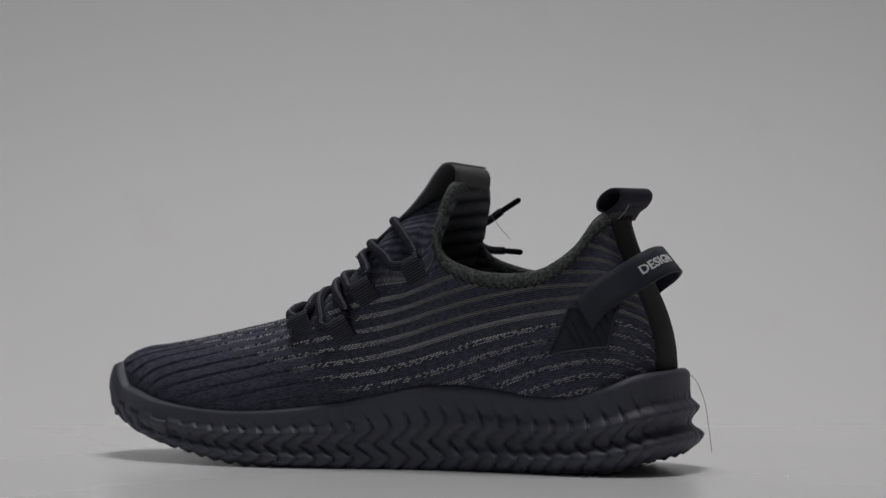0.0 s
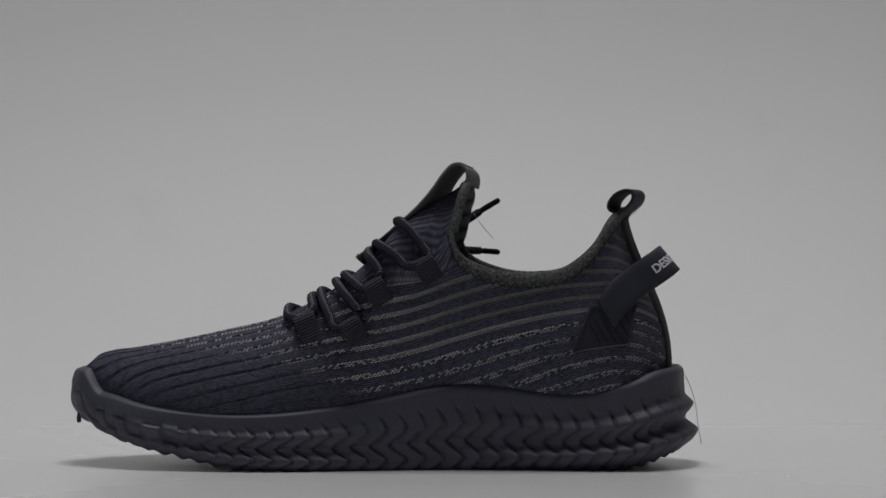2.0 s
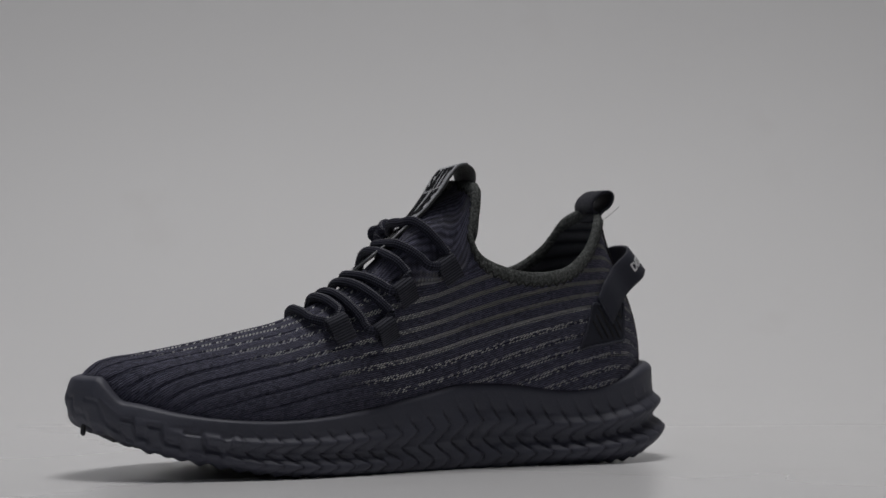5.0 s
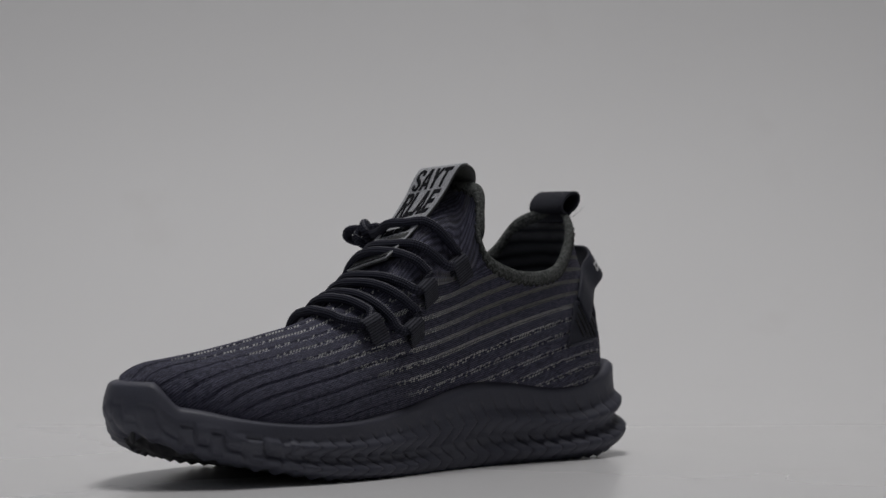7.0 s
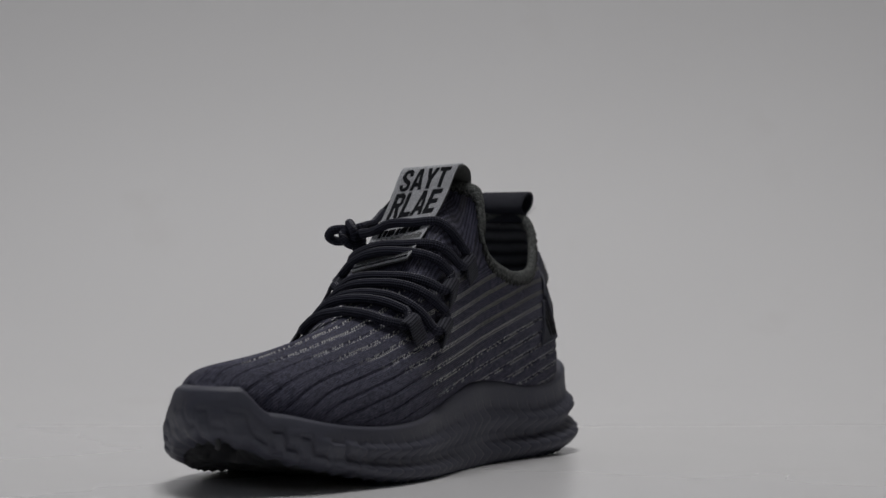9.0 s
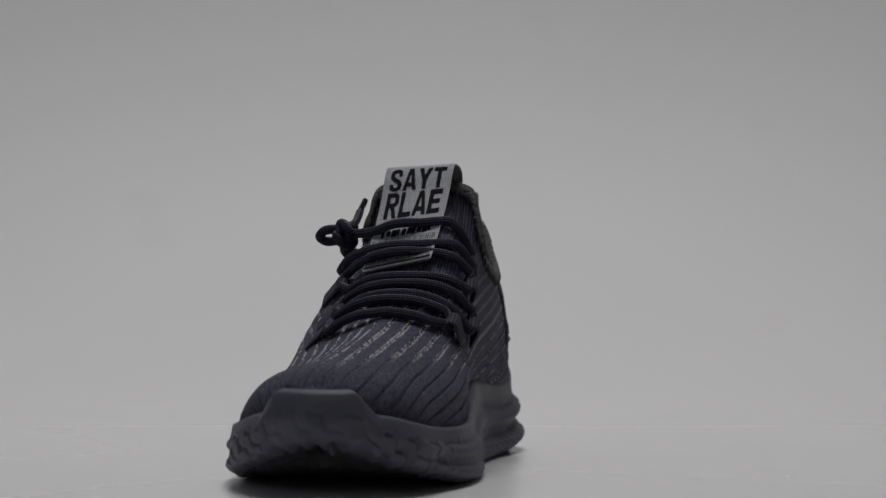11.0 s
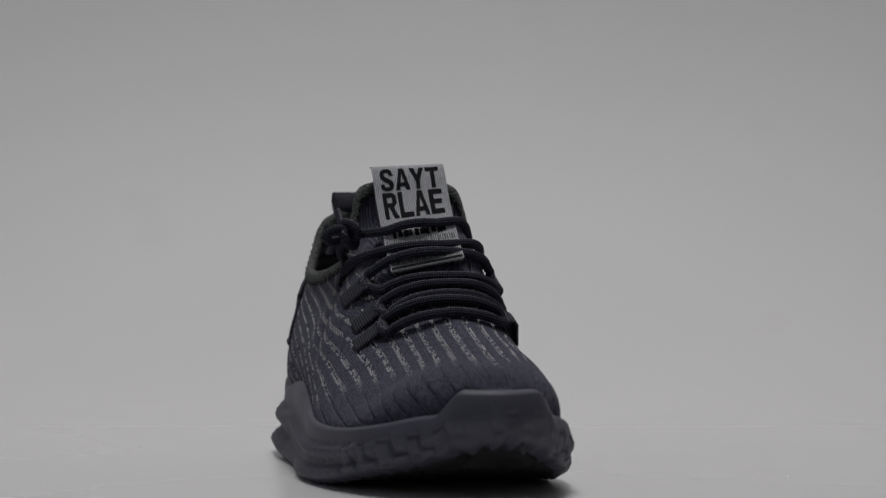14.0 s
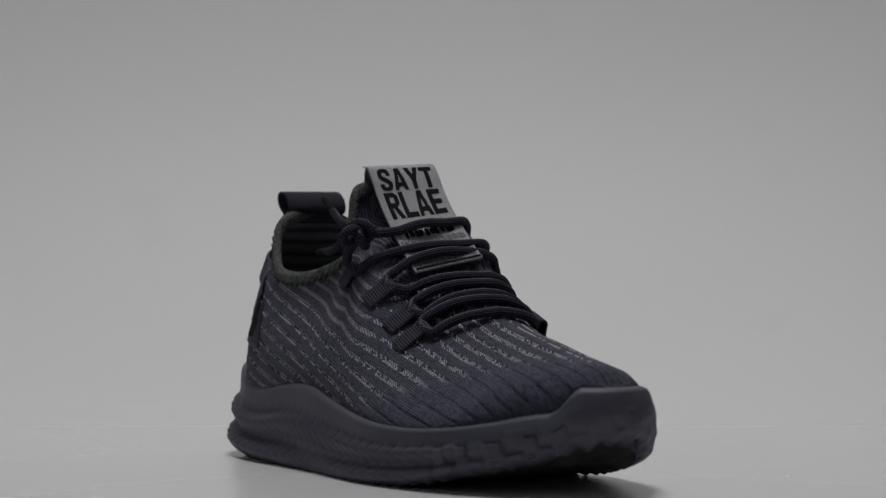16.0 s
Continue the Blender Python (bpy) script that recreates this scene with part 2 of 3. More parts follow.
def arc_lengths(points):
    return np.concatenate([[0], np.cumsum(np.linalg.norm(np.diff(points, axis=0), axis=1))])


def resampled(points, count):
    s = arc_lengths(np.asarray(points, float))
    return hermite(np.linspace(0, s[-1], count), s, points)


def unit(v):
    return v / np.maximum(np.linalg.norm(v, axis=-1, keepdims=True), 1e-9)


def tube(name, points, radius, mat, parent, label="", sides=12, count=60, flat=1.0, ends=True):
    """A cord along a smooth curve through the points, with rounded ends."""
    c = resampled(points, count)
    tan = unit(np.gradient(c, axis=0))
    ref = np.array([0.0, 0.0, 1.0])
    side = unit(np.cross(tan, ref) + 1e-6)
    up = np.cross(side, tan)
    s = arc_lengths(c)
    ang = np.linspace(0, 2 * math.pi, sides + 1)
    rad = np.full(count, radius)
    if ends:
        tip = np.minimum(s, s[-1] - s)
        rad = radius * np.sqrt(np.clip(tip / radius, 0.05, 1) * (2 - np.clip(tip / radius, 0.05, 1)))
    verts, uvs = [], []
    for i in range(count):
        for a in ang:
            verts.append(c[i] + rad[i] * (math.cos(a) * side[i] * flat + math.sin(a) * up[i]))
            uvs.append((s[i], a / (2 * math.pi)))
    return mesh_part(name, verts, grid_faces(count, sides + 1), mat, parent, label, uvs)


def ribbon(name, centre, across, width, thick, mat, parent, label="", count=40, bevel=0.25):
    """A flat band along a smooth curve; across gives its width direction at each point."""
    c = resampled(centre, count)
    knots = arc_lengths(np.asarray(centre, float))
    a = unit(hermite(np.linspace(0, knots[-1], count), knots, across))
    tan = unit(np.gradient(c, axis=0))
    n = unit(np.cross(tan, a))
    s = arc_lengths(c)
    w, h, b = width / 2, thick / 2, thick * bevel
    ring = [(-w, -h + b), (-w + b, -h), (-w * 0.5, -h), (0, -h), (w * 0.5, -h), (w - b, -h), (w, -h + b), (w, h - b), (w - b, h), (w * 0.5, h), (0, h), (-w * 0.5, h), (-w + b, h), (-w, h - b), (-w, -h + b)]
    verts, uvs = [], []
    for i in range(count):
        for x, y in ring:
            verts.append(c[i] + a[i] * x + n[i] * y)
            uvs.append((s[i], x))
    k = len(ring)
    faces = grid_faces(count, k)
    faces += [tuple(range(k - 1)), tuple((count - 1) * k + j for j in reversed(range(k - 1)))]
    return mesh_part(name, verts, faces, mat, parent, label, uvs)


# ---- the place: a curved white sheet in a plain room ----
def build_place():
    prof = [(-1.75, 0.0), (-1.0, 0.0), (-0.4, 0.0), (0.0, 0.0)] + [(0.36 + 0.32 * math.sin(math.pi / 2 * k / 24), 0.32 * (1 - math.cos(math.pi / 2 * k / 24))) for k in range(25)]
    prof += [(0.68, 0.9), (0.68, 1.5), (0.68, 2.3)]
    xs = np.linspace(-1.9, 1.9, 9)
    verts = [(x, y, z) for y, z in prof for x in xs]
    faces = grid_faces(len(prof), len(xs), flip=True)
    sheet = mesh_part("backdrop", verts, faces, SHEET)
    sheet.modifiers.new("thickness", "SOLIDIFY").thickness = 0.003
    sheet.modifiers["thickness"].offset = -1
    tagged(sheet, "curved white studio backdrop sheet with faint stains", "backdrop", kind="structure")

    def slab(name, lo, hi, label, category):
        bm = bmesh.new()
        bmesh.ops.create_cube(bm, size=1.0)
        for v in bm.verts:
            v.co = Vector([lo[i] + (v.co[i] + 0.5) * (hi[i] - lo[i]) for i in range(3)])
        me = bpy.data.meshes.new(name)
        bm.to_mesh(me)
        bm.free()
        me.materials.append(PAINT)
        tagged(new(name, me), label, category, kind="structure")

    slab("floor", (-2.1, -2.1, -0.12), (2.1, 1.35, -0.01), "plain pale floor under the white sheet", "floor")
    slab("ceiling", (-2.1, -2.1, 2.5), (2.1, 1.35, 2.6), "plain pale ceiling of the room", "ceiling")
    slab("wall_north", (-2.1, 1.25, -0.01), (2.1, 1.35, 2.5), "plain pale wall behind the sheet", "wall")
    slab("wall_south", (-2.1, -2.1, -0.01), (2.1, -2.0, 2.5), "plain pale wall of the room", "wall")
    slab("wall_west", (-2.1, -2.0, -0.01), (-2.0, 1.25, 2.5), "plain pale wall of the room", "wall")
    slab("wall_east", (2.0, -2.0, -0.01), (2.1, 1.25, 2.5), "plain pale wall of the room", "wall")


build_place()

# ---- the shoe: toe towards -y, sole on z = 0, all lengths in metres ----
shoe = new("sneaker")
shoe.empty_display_size = 0.02
tagged(shoe, "dark navy ribbed knit sneaker with chunky grey foam sole", "shoe")

# plan of the sole's widest line, from the toe tip along the inner side to the heel and back
PLAN = np.array([(-0.006, -0.1712), (0.0098, -0.1656), (0.0231, -0.1502), (0.0320, -0.1356), (0.0374, -0.115), (0.0412, -0.09), (0.0405, -0.065), (0.036, -0.04), (0.0295, -0.01), (0.0250, 0.02), (0.0247, 0.045), (0.0270, 0.07), (0.0268, 0.09), (0.0222, 0.106), (0.0099, 0.120), (-0.0155, 0.127), (-0.0395, 0.1228), (-0.0536, 0.1055), (-0.0600, 0.09), (-0.0632, 0.065), (-0.0640, 0.03), (-0.0660, 0.0), (-0.0690, -0.03), (-0.0705, -0.06), (-0.0675, -0.09), (-0.059, -0.12), (-0.0498, -0.1362), (-0.0384, -0.1504), (-0.0243, -0.1635), (-0.006, -0.1712)])
PERIM = arc_lengths(PLAN)[-1]


def plan(s):
    """Point and outward normal of the plan at arc length s from the toe tip."""
    base = arc_lengths(PLAN)
    ext_s = np.concatenate([base[-3:-1] - base[-1], base, base[1:3] + base[-1]])
    ext_p = np.vstack([PLAN[-3:-1], PLAN, PLAN[1:3]])
    s = np.mod(s, PERIM)
    p = hermite(s, ext_s, ext_p)
    t = unit(hermite(s + 0.0015, ext_s, ext_p) - hermite(s - 0.0015, ext_s, ext_p))
    return p, np.stack([-t[..., 1], t[..., 0]], -1) * -1.0


HEEL_S = arc_lengths(PLAN)[15]


def sole_top(s, y):
    """Height of the sole's upper edge: a raised toe flap, a low forefoot, a wave at the arch and a high heel."""
    edge = hermite(y, [-0.170, -0.150, -0.135, -0.118, -0.092, -0.066, -0.040, -0.015, 0.008, 0.036, 0.062, 0.081, 0.096, 0.115, 0.127], [0.0350, 0.0325, 0.0290, 0.0262, 0.0243, 0.0250, 0.0278, 0.0322, 0.0372, 0.0368, 0.0336, 0.0348, 0.0385, 0.0440, 0.0452])
    near_toe = np.minimum(np.mod(s, PERIM), PERIM - np.mod(s, PERIM))
    return edge + (0.0440 - edge) * step(near_toe, 0.033, 0.018)


def sole_bottom(y):
    return hermite(y, [-0.170, -0.150, -0.118, -0.092, -0.07, 0.08, 0.10, 0.127], [0.0195, 0.0118, 0.0045, 0.0000, -0.0018, -0.0018, -0.0004, 0.0065])


def build_sole():
    n, m = 1100, 44
    s = np.arange(n) * PERIM / n
    p, nor = plan(s)
    y = p[:, 1]
    top, bot = sole_top(s, y), sole_bottom(y)
    k = np.linspace(0, 1, m)
    S, K = np.meshgrid(s, k, indexing="ij")
    Y = np.repeat(y[:, None], m, 1)
    # two swelling ridges along the side, weak at the arch and round the toe
    strong = np.clip(1 - 0.75 * np.exp(-(((Y + 0.005) / 0.028) ** 2)), 0, 1) * (0.08 + 0.92 * step(Y, -0.145, -0.100))
    heel = step(Y, 0.02, 0.09)
    r1 = 0.42 + 0.04 * heel
    r2 = 0.80 - 0.02 * heel
    peak1 = np.where(K < r1, np.clip(1 - (r1 - K) / 0.13, 0, 1), np.clip(1 - (K - r1) / 0.17, 0, 1))
    peak2 = np.where(K < r2, np.clip(1 - (r2 - K) / 0.14, 0, 1), np.clip(1 - (K - r2) / 0.24, 0, 1))
    fore = 1 - step(Y, -0.075, -0.020)
    ridge = (0.0034 + 0.0006 * heel - 0.0012 * fore) * step(peak1, 0, 1) + (0.0048 + 0.0010 * heel - 0.0016 * fore) * step(peak2, 0, 1)
    off = -0.0054 - 0.0014 * heel + 0.0022 * fore + 0.0010 * K + strong * ridge + (1 - strong) * (0.0035 * np.sin(np.pi * np.clip(K, 0, 1)) ** 0.7)
    off = off - 0.0030 * np.clip((K - 0.60) / 0.40, 0, 1) ** 2 * (1 - step(Y, -0.125, -0.085))
    # zigzag overlapping leaves moulded into the side
    shift = np.where(K < r1, (r1 - K) / r1, np.where(K < (r1 + r2) / 2, (K - r1) / ((r2 - r1) / 2), np.where(K < r2, (r2 - K) / ((r2 - r1) / 2), (K - r2) / (1 - r2))))
    along = np.where(S < HEEL_S, S, PERIM - S)
    pitch = 0.0088
    phase = np.mod((along + 0.0086 * shift) / pitch, 1.0)
    leaf = phase - 0.5
    groove = np.exp(-((np.minimum(phase, 1 - phase) / 0.085) ** 2))
    show = (0.06 * step(K, 0.08, 0.16) + 0.94 * step(K, 0.20, 0.34)) * (0.6 + 0.4 * step(Y, -0.105, -0.065)) * (1 - 0.6 * step(K, 0.94, 1.0)) * (0.35 + 0.65 * step(np.abs(Y - 0.127), 0.006, 0.02))
    toe = 1 - step(Y, -0.122, -0.098)
    off = off + show * (1 - toe) * (0.0019 * leaf - 0.0013 * groove)
    # blocky wedges round the toe
    cell = S / (PERIM / 46)
    carved = np.zeros_like(K)
    for shove, level, reach in ((0.0, 0.38, 0.24), (0.45, 0.66, 0.16)):
        u = np.mod(cell + shove + 0.12 * np.sin(cell * 2.3), 1.0)
        fall = np.clip((u - 0.42) / 0.16, 0, 1)
        steep = np.where((u > 0.42) & (u < 0.58), 3.2, 0.0)
        apart = np.abs(K - level - reach * fall) * 0.030 / np.sqrt(1 + steep**2)
        carved = np.maximum(carved, np.exp(-((apart / 0.0013) ** 2)) * (1 - step(u, 0.84, 0.92)) * step(u, 0.0, 0.08))
    lumps = np.sin(S / 0.0062 + 2.0 * K) * np.sin(K * 11.0 + S / 0.011)
    front = 1 - step(Y, -0.122, -0.096)
    off = off + front * step(K, 0.22, 0.30) * (0.0004 * lumps - 0.0015 * carved * (0.35 + 0.65 * step(Y, -0.166, -0.150)))
    # rounded upper lip and lower edge
    off = off - 0.0022 * np.clip(1 - K / 0.07, 0, 1) ** 2 - 0.0032 * np.clip((K - 0.88) / 0.12, 0, 1) ** 2
    off = off + 0.0008 * (1 - step(K, 0.25, 0.75)) * (1 - step(Y, -0.160, -0.125))
    Z = top[:, None] + (bot - top)[:, None] * K
    Z = Z + 0.0006 * np.sin(along / 0.0044 * np.pi) * step(K, 0.93, 1.0) + 0.0003 * front * np.sin(S / PERIM * 60 * 2 * np.pi) * step(K, 0.84, 1.0)
    # broad rounded lugs under the toe
    nose = (1 - step(np.minimum(S, PERIM - S), 0.026, 0.044)) * step(K, 0.55, 0.95)
    lobe = 0.5 - 0.5 * np.cos(S / 0.0118 * 2 * np.pi)
    off = off + nose * (0.0007 * lobe - 0.0004)
    Z = Z + nose * 0.0012 * (1 - lobe)
    X = p[:, 0][:, None] + nor[:, 0][:, None] * off
    YY = p[:, 1][:, None] + nor[:, 1][:, None] * off
    verts = np.stack([X, YY, Z], -1)
    # the lip turns inward at the top
    inner = []
    for d, dz in ((0.0024, 0.0), (0.0036, -0.0012), (0.012, -0.004)):
        inner.append(np.stack([p[:, 0] + nor[:, 0] * (off[:, 0] - d), p[:, 1] + nor[:, 1] * (off[:, 0] - d), top + dz], -1))
    verts = np.concatenate([np.stack(inner[::-1], 1), verts], 1)
    cols = verts.shape[1]
    flat = verts.reshape(-1, 3)
    part_faces = grid_faces(n, cols, wrap=True, flip=True)
    mesh_part("midsole", flat, part_faces, FOAM, shoe, "moulded dark grey foam midsole with zigzag ridges")
    # the tread below, with lugs
    rows = []
    for q in np.linspace(0, 1, 14):
        inset = q * 0.999
        cx, cy = -0.012, np.clip(p[:, 1], -0.135, 0.095)
        px = X[:, -1] * (1 - inset) + cx * inset
        py = YY[:, -1] * (1 - inset) + cy * inset
        lug = 0.0005 * np.tanh(4 * np.sin(py / 0.0075 * np.pi) * (1 if int(q * 13) % 4 < 3 else -1))
        pz = np.maximum(sole_bottom(py), bot - 0.07 * np.hypot(px - X[:, -1], py - YY[:, -1])) + (Z[:, -1] - bot) * (1 - step(q, 0.0, 0.05)) + 0.0014 * step(q, 0.0, 0.1) + lug * step(q, 0.05, 0.12)
        rows.append(np.stack([px, py, pz], -1))
    tread = np.stack(rows, 1)
    mesh_part("outsole", tread.reshape(-1, 3), grid_faces(n, 14, wrap=True, flip=True), RUBBER, shoe, "dark rubber tread with cross lugs")
    # the inner sole board that the foot rests on
    foot = []
    for q in np.linspace(0, 1, 10):
        px = (p[:, 0] - nor[:, 0] * 0.010) * (1 - q) + -0.012 * q
        py = (p[:, 1] - nor[:, 1] * 0.010) * (1 - q) + np.clip(p[:, 1], -0.135, 0.095) * q
        foot.append(np.stack([px, py, np.interp(py, [-0.17, -0.12, 0.0, 0.13], [0.034, 0.0225, 0.0265, 0.031])], -1))
    mesh_part("insole", np.stack(foot, 1)[::6].reshape(-1, 3), grid_faces(len(range(0, n, 6)), 10, wrap=True, flip=False), LINING, shoe, "dark flat insole")


build_sole()

# ---- the upper: ribs that rise from the sole to the ridge of the toe and tongue, then to the collar's rim ----
RIDGE_Y = [-0.1635, -0.159, -0.153, -0.142, -0.122, -0.095, -0.071, -0.050, -0.0277, -0.003, 0.008, 0.017]
RIDGE_Z = [0.0445, 0.0490, 0.0512, 0.0528, 0.0563, 0.0620, 0.0680, 0.0780, 0.0930, 0.1155, 0.1252, 0.1313]
RIM = np.array([(0.0180, 0.1318, 0.0), (0.0180, 0.1314, 0.014), (0.0174, 0.1283, 0.0228), (0.0146, 0.118, 0.0264), (0.0130, 0.108, 0.0278), (0.0160, 0.0985, 0.0290), (0.031, 0.0902, 0.0325), (0.0476, 0.0880, 0.0335), (0.064, 0.0905, 0.0321), (0.0765, 0.0995, 0.0271), (0.086, 0.1135, 0.0199), (0.0905, 0.1180, 0.0100), (0.092, 0.1190, 0.0)])
RIM_S = arc_lengths(RIM)


def middle(y):
    return hermite(y, [-0.17, -0.14, 0.012, 0.05, 0.13], [-0.007, -0.0060, -0.0055, -0.0121, -0.0149])


def rib_end(e, side):
    """End of a rib: e from -1 (toe) over 0 (tongue's top) to 1 (heel's top)."""
    if e < 0:
        yy = RIDGE_Y[0] + (e + 1) * (RIDGE_Y[-1] - RIDGE_Y[0])
        return np.array([float(middle(yy)), yy, float(hermite(yy, RIDGE_Y, RIDGE_Z))])
    y, z, w = hermite(e * RIM_S[-1], RIM_S, RIM)
    return np.array([float(middle(y)) + side * w, y, z])


NP, NH = 300, 120


def rib_net(side):
    """Points of one side's ribs, with their plan normals."""
    f = np.linspace(0, 1, NP)
    half = HEEL_S if side > 0 else PERIM - HEEL_S
    s = f * half if side > 0 else PERIM - f * half
    p, nor = plan(s)
    inset = 0.0085 + 0.0050 * step(p[:, 1], 0.085, 0.118) - 0.0024 * step(-p[:, 1], 0.02, 0.075)
    b = p - nor * inset[:, None]
    bz = sole_top(s, p[:, 1]) - 0.0025
    e = hermite(p[:, 1], [-0.170, -0.160, -0.135, -0.10, -0.065, -0.035, -0.015, 0.010, 0.040, 0.070, 0.095, 0.115, 0.127], [-1.0, -0.975, -0.86, -0.66, -0.47, -0.17, 0.10, 0.30, 0.47, 0.63, 0.78, 0.92, 1.0])
    e[0], e[-1] = -1.0, 1.0
    h = np.linspace(0, 1, NH)[:, None]
    net = np.zeros((NP, NH, 3))
    for i in range(NP):
        B = np.array([b[i, 0], b[i, 1], bz[i]])
        E = rib_end(e[i], side)
        out = np.array([nor[i, 0], nor[i, 1], 0.0])
        rise = E[2] - B[2]
        flat_d = B - E
        flat_d[2] = 0
        wide = np.linalg.norm(flat_d)
        collar = float(step(e[i], -0.12, 0.12))
        toe = float(step(-p[i, 1], 0.10, 0.16))
        back = float(step(p[i, 1], 0.06, 0.11))
        # the outer side slopes in from the sole, the inner side stands upright
        slope = (1 - float(step(-p[i, 1], 0.10, 0.145))) * (1 - float(step(e[i], -0.05, 0.50))) * (1 - 0.2 * float(step(e[i], -0.62, -0.36))) * (1.0 if side < 0 else 0.0)
        plump = (1 - toe) * (1 - collar) * (1.0 if side > 0 else 0.0)
        one = B + np.array([0, 0, 1.0]) * rise * (0.55 + 0.20 * toe - 0.12 * collar - 0.26 * slope + 0.03 * plump) + out * (0.0030 * (1 - toe) * (1 - back) + 0.001 + (0.0065 if side > 0 else 0.0) * math.exp(-(((p[i, 1] - 0.035) / 0.036) ** 2))) - unit(flat_d) * wide * 0.03 * slope
        over = E + unit(flat_d) * wide * (0.59 + 0.10 * toe - 0.32 * slope + 0.10 * plump) + np.array([0, 0, -(0.04 + 0.08 * slope) * rise])
        down = E + np.array([0, 0, -1.0]) * rise * 0.36 + unit(flat_d) * wide * (0.20 - 0.12 * slope)
        two = over * (1 - collar) + down * collar
        net[i] = (1 - h) ** 3 * B + 3 * (1 - h) ** 2 * h * one + 3 * (1 - h) * h**2 * two + h**3 * E
    # fair the wall where the tongue's ribs meet the collar's
    bell = np.exp(-((np.arange(-36, 37) / 13.0) ** 2) / 2)
    run = np.pad(net[:, :, 0], ((36, 36), (0, 0)), mode="edge")
    fair = sum(bell[k] * run[k:k + NP] for k in range(73)) / bell.sum()
    w = np.exp(-((e / 0.27) ** 2))[:, None] * np.sin(np.pi * h[:, 0])[None, :] ** 0.6
    net[:, :, 0] = net[:, :, 0] * (1 - w) + fair * w
    return s, p, e, net


def net_normals(net, side):
    du, dv = np.gradient(net, axis=0), np.gradient(net, axis=1)
    n = unit(np.cross(du, dv)) * side
    return n


NETS = {}


def build_upper():
    verts, faces, uvs, amounts, solids, inner, arcs_all = [], [], [], [], [], [], []
    for side in (1, -1):
        s, p, e, net = rib_net(side)
        arcs = np.concatenate([np.zeros((NP, 1)), np.cumsum(np.linalg.norm(np.diff(net, axis=1), axis=2), axis=1)], 1)
        y = p[:, 1]
        yv, zv = net[:, :, 1], net[:, :, 2]
        # the knit's rows: distance from the middle over the toe, height below a rising line on the side walls
        rise = 0.26 if side > 0 else 0.38
        line_z = np.where(yv < -0.071, hermite(yv, RIDGE_Y, RIDGE_Z), 0.068 + rise * (yv + 0.071) + (0.27 - rise) * 0.02 * (1 - np.exp(-np.maximum(yv + 0.071, 0) / 0.02)))
        apart = np.abs(net[:, :, 0] - middle(np.minimum(yv, 0.012)))
        if side < 0:
            # even out the rows where the wall turns into the collar
            terms = np.stack([np.ones_like(yv), yv, zv, yv * zv, yv**2, zv**2, yv**3], -1)
            wall = (yv > -0.075) & (yv < 0.09) & (zv < line_z + 0.004) & (zv > 0.035)
            even = terms @ np.linalg.lstsq(terms[wall], apart[wall], rcond=None)[0]
            w = step(yv, -0.070, -0.035) * (1 - step(yv, 0.07, 0.09)) * (1 - step(zv - line_z, 0.002, 0.010))
            apart = apart * (1 - w) + even * w
        drop = line_z - zv
        drop = 0.5 * (drop + np.sqrt(drop**2 + 0.004**2)) - 0.002
        q = 0.042 * np.tanh(apart / 0.042) + 1.28 * drop * (0.58 + 0.42 * step(yv, -0.155, -0.115))
        nrm = net_normals(net, side)
        nrm[0] = nrm[1] * [0, 1, 1]
        nrm[0] = unit(nrm[0])
        nrm[:, -1] = nrm[:, -2]
        nrm[-1] = nrm[-2] * [0, 1, 1]
        nrm[-1] = unit(nrm[-1])
        mid = (e < 0)
        t = np.abs(np.mod(q / RIB, 1.0) - 0.5)
        line = 1 - step(t, 0.03, 0.15)
        fade = step(np.minimum(arcs, 0.006), 0.0, 0.006)
        solid = step(yv, -0.035, 0.02) * ((1 - step(q, 0.056, 0.070)) * 0.95 if side > 0 else (1 - step(q, 0.056, 0.074)) * 0.85)
        out = net + nrm * ((0.0008 * (1 - line) - 0.0004) * fade * (1 - 0.6 * solid))[..., None]
        out[mid, -1] = net[mid, -1]
        NETS[side] = (net, nrm, e, y, arcs)
        yy = net[:, :, 1]
        start = (-0.156 + np.maximum(q, 0) * 1.48) if side > 0 else (-0.149 + np.maximum(q, 0) * 0.97)
        arcs_all.append(arcs.ravel())
        tongue = step(zv - line_z, -0.003, 0.006) * step(yv, -0.045, -0.03) * (1 - step(yv, 0.012, 0.022))
        amounts.append((step(yy, start, start + 0.022) * (1 - 0.9 * tongue) * (1 - (0.45 if side > 0 else 0.0) * step(yy, -0.03, 0.03) * step(q, 0.068, 0.080))).ravel())
        solids.append(solid.ravel())
        base = len(verts)
        verts.extend(out.reshape(-1, 3))
        uvs.extend(np.stack([yy, q + 0.0 * side], -1).reshape(-1, 2))
        faces.extend(grid_faces(NP, NH, flip=side < 0, base=base))
        inn = (net - nrm * 0.0026)[sorted(set(range(0, NP, 4)) | {NP - 1})][:, sorted(set(range(0, NH, 6)) | {NH - 2})]
        inner.append((inn, side))
    mesh_part("upper", verts, faces, KNIT, shoe, "navy ribbed knit upper with grey flecked lines", uvs, floats={"line_amount": np.concatenate(amounts), "line_solid": np.concatenate(solids), "rib_arc": np.concatenate(arcs_all)})
    verts, faces = [], []
    for inn, side in inner:
        base = len(verts)
        verts.extend(inn.reshape(-1, 3))
        faces.extend(grid_faces(inn.shape[0], inn.shape[1], flip=side > 0, base=base))
    mesh_part("lining", verts, faces, LINING, shoe, "dark fabric lining")


build_upper()


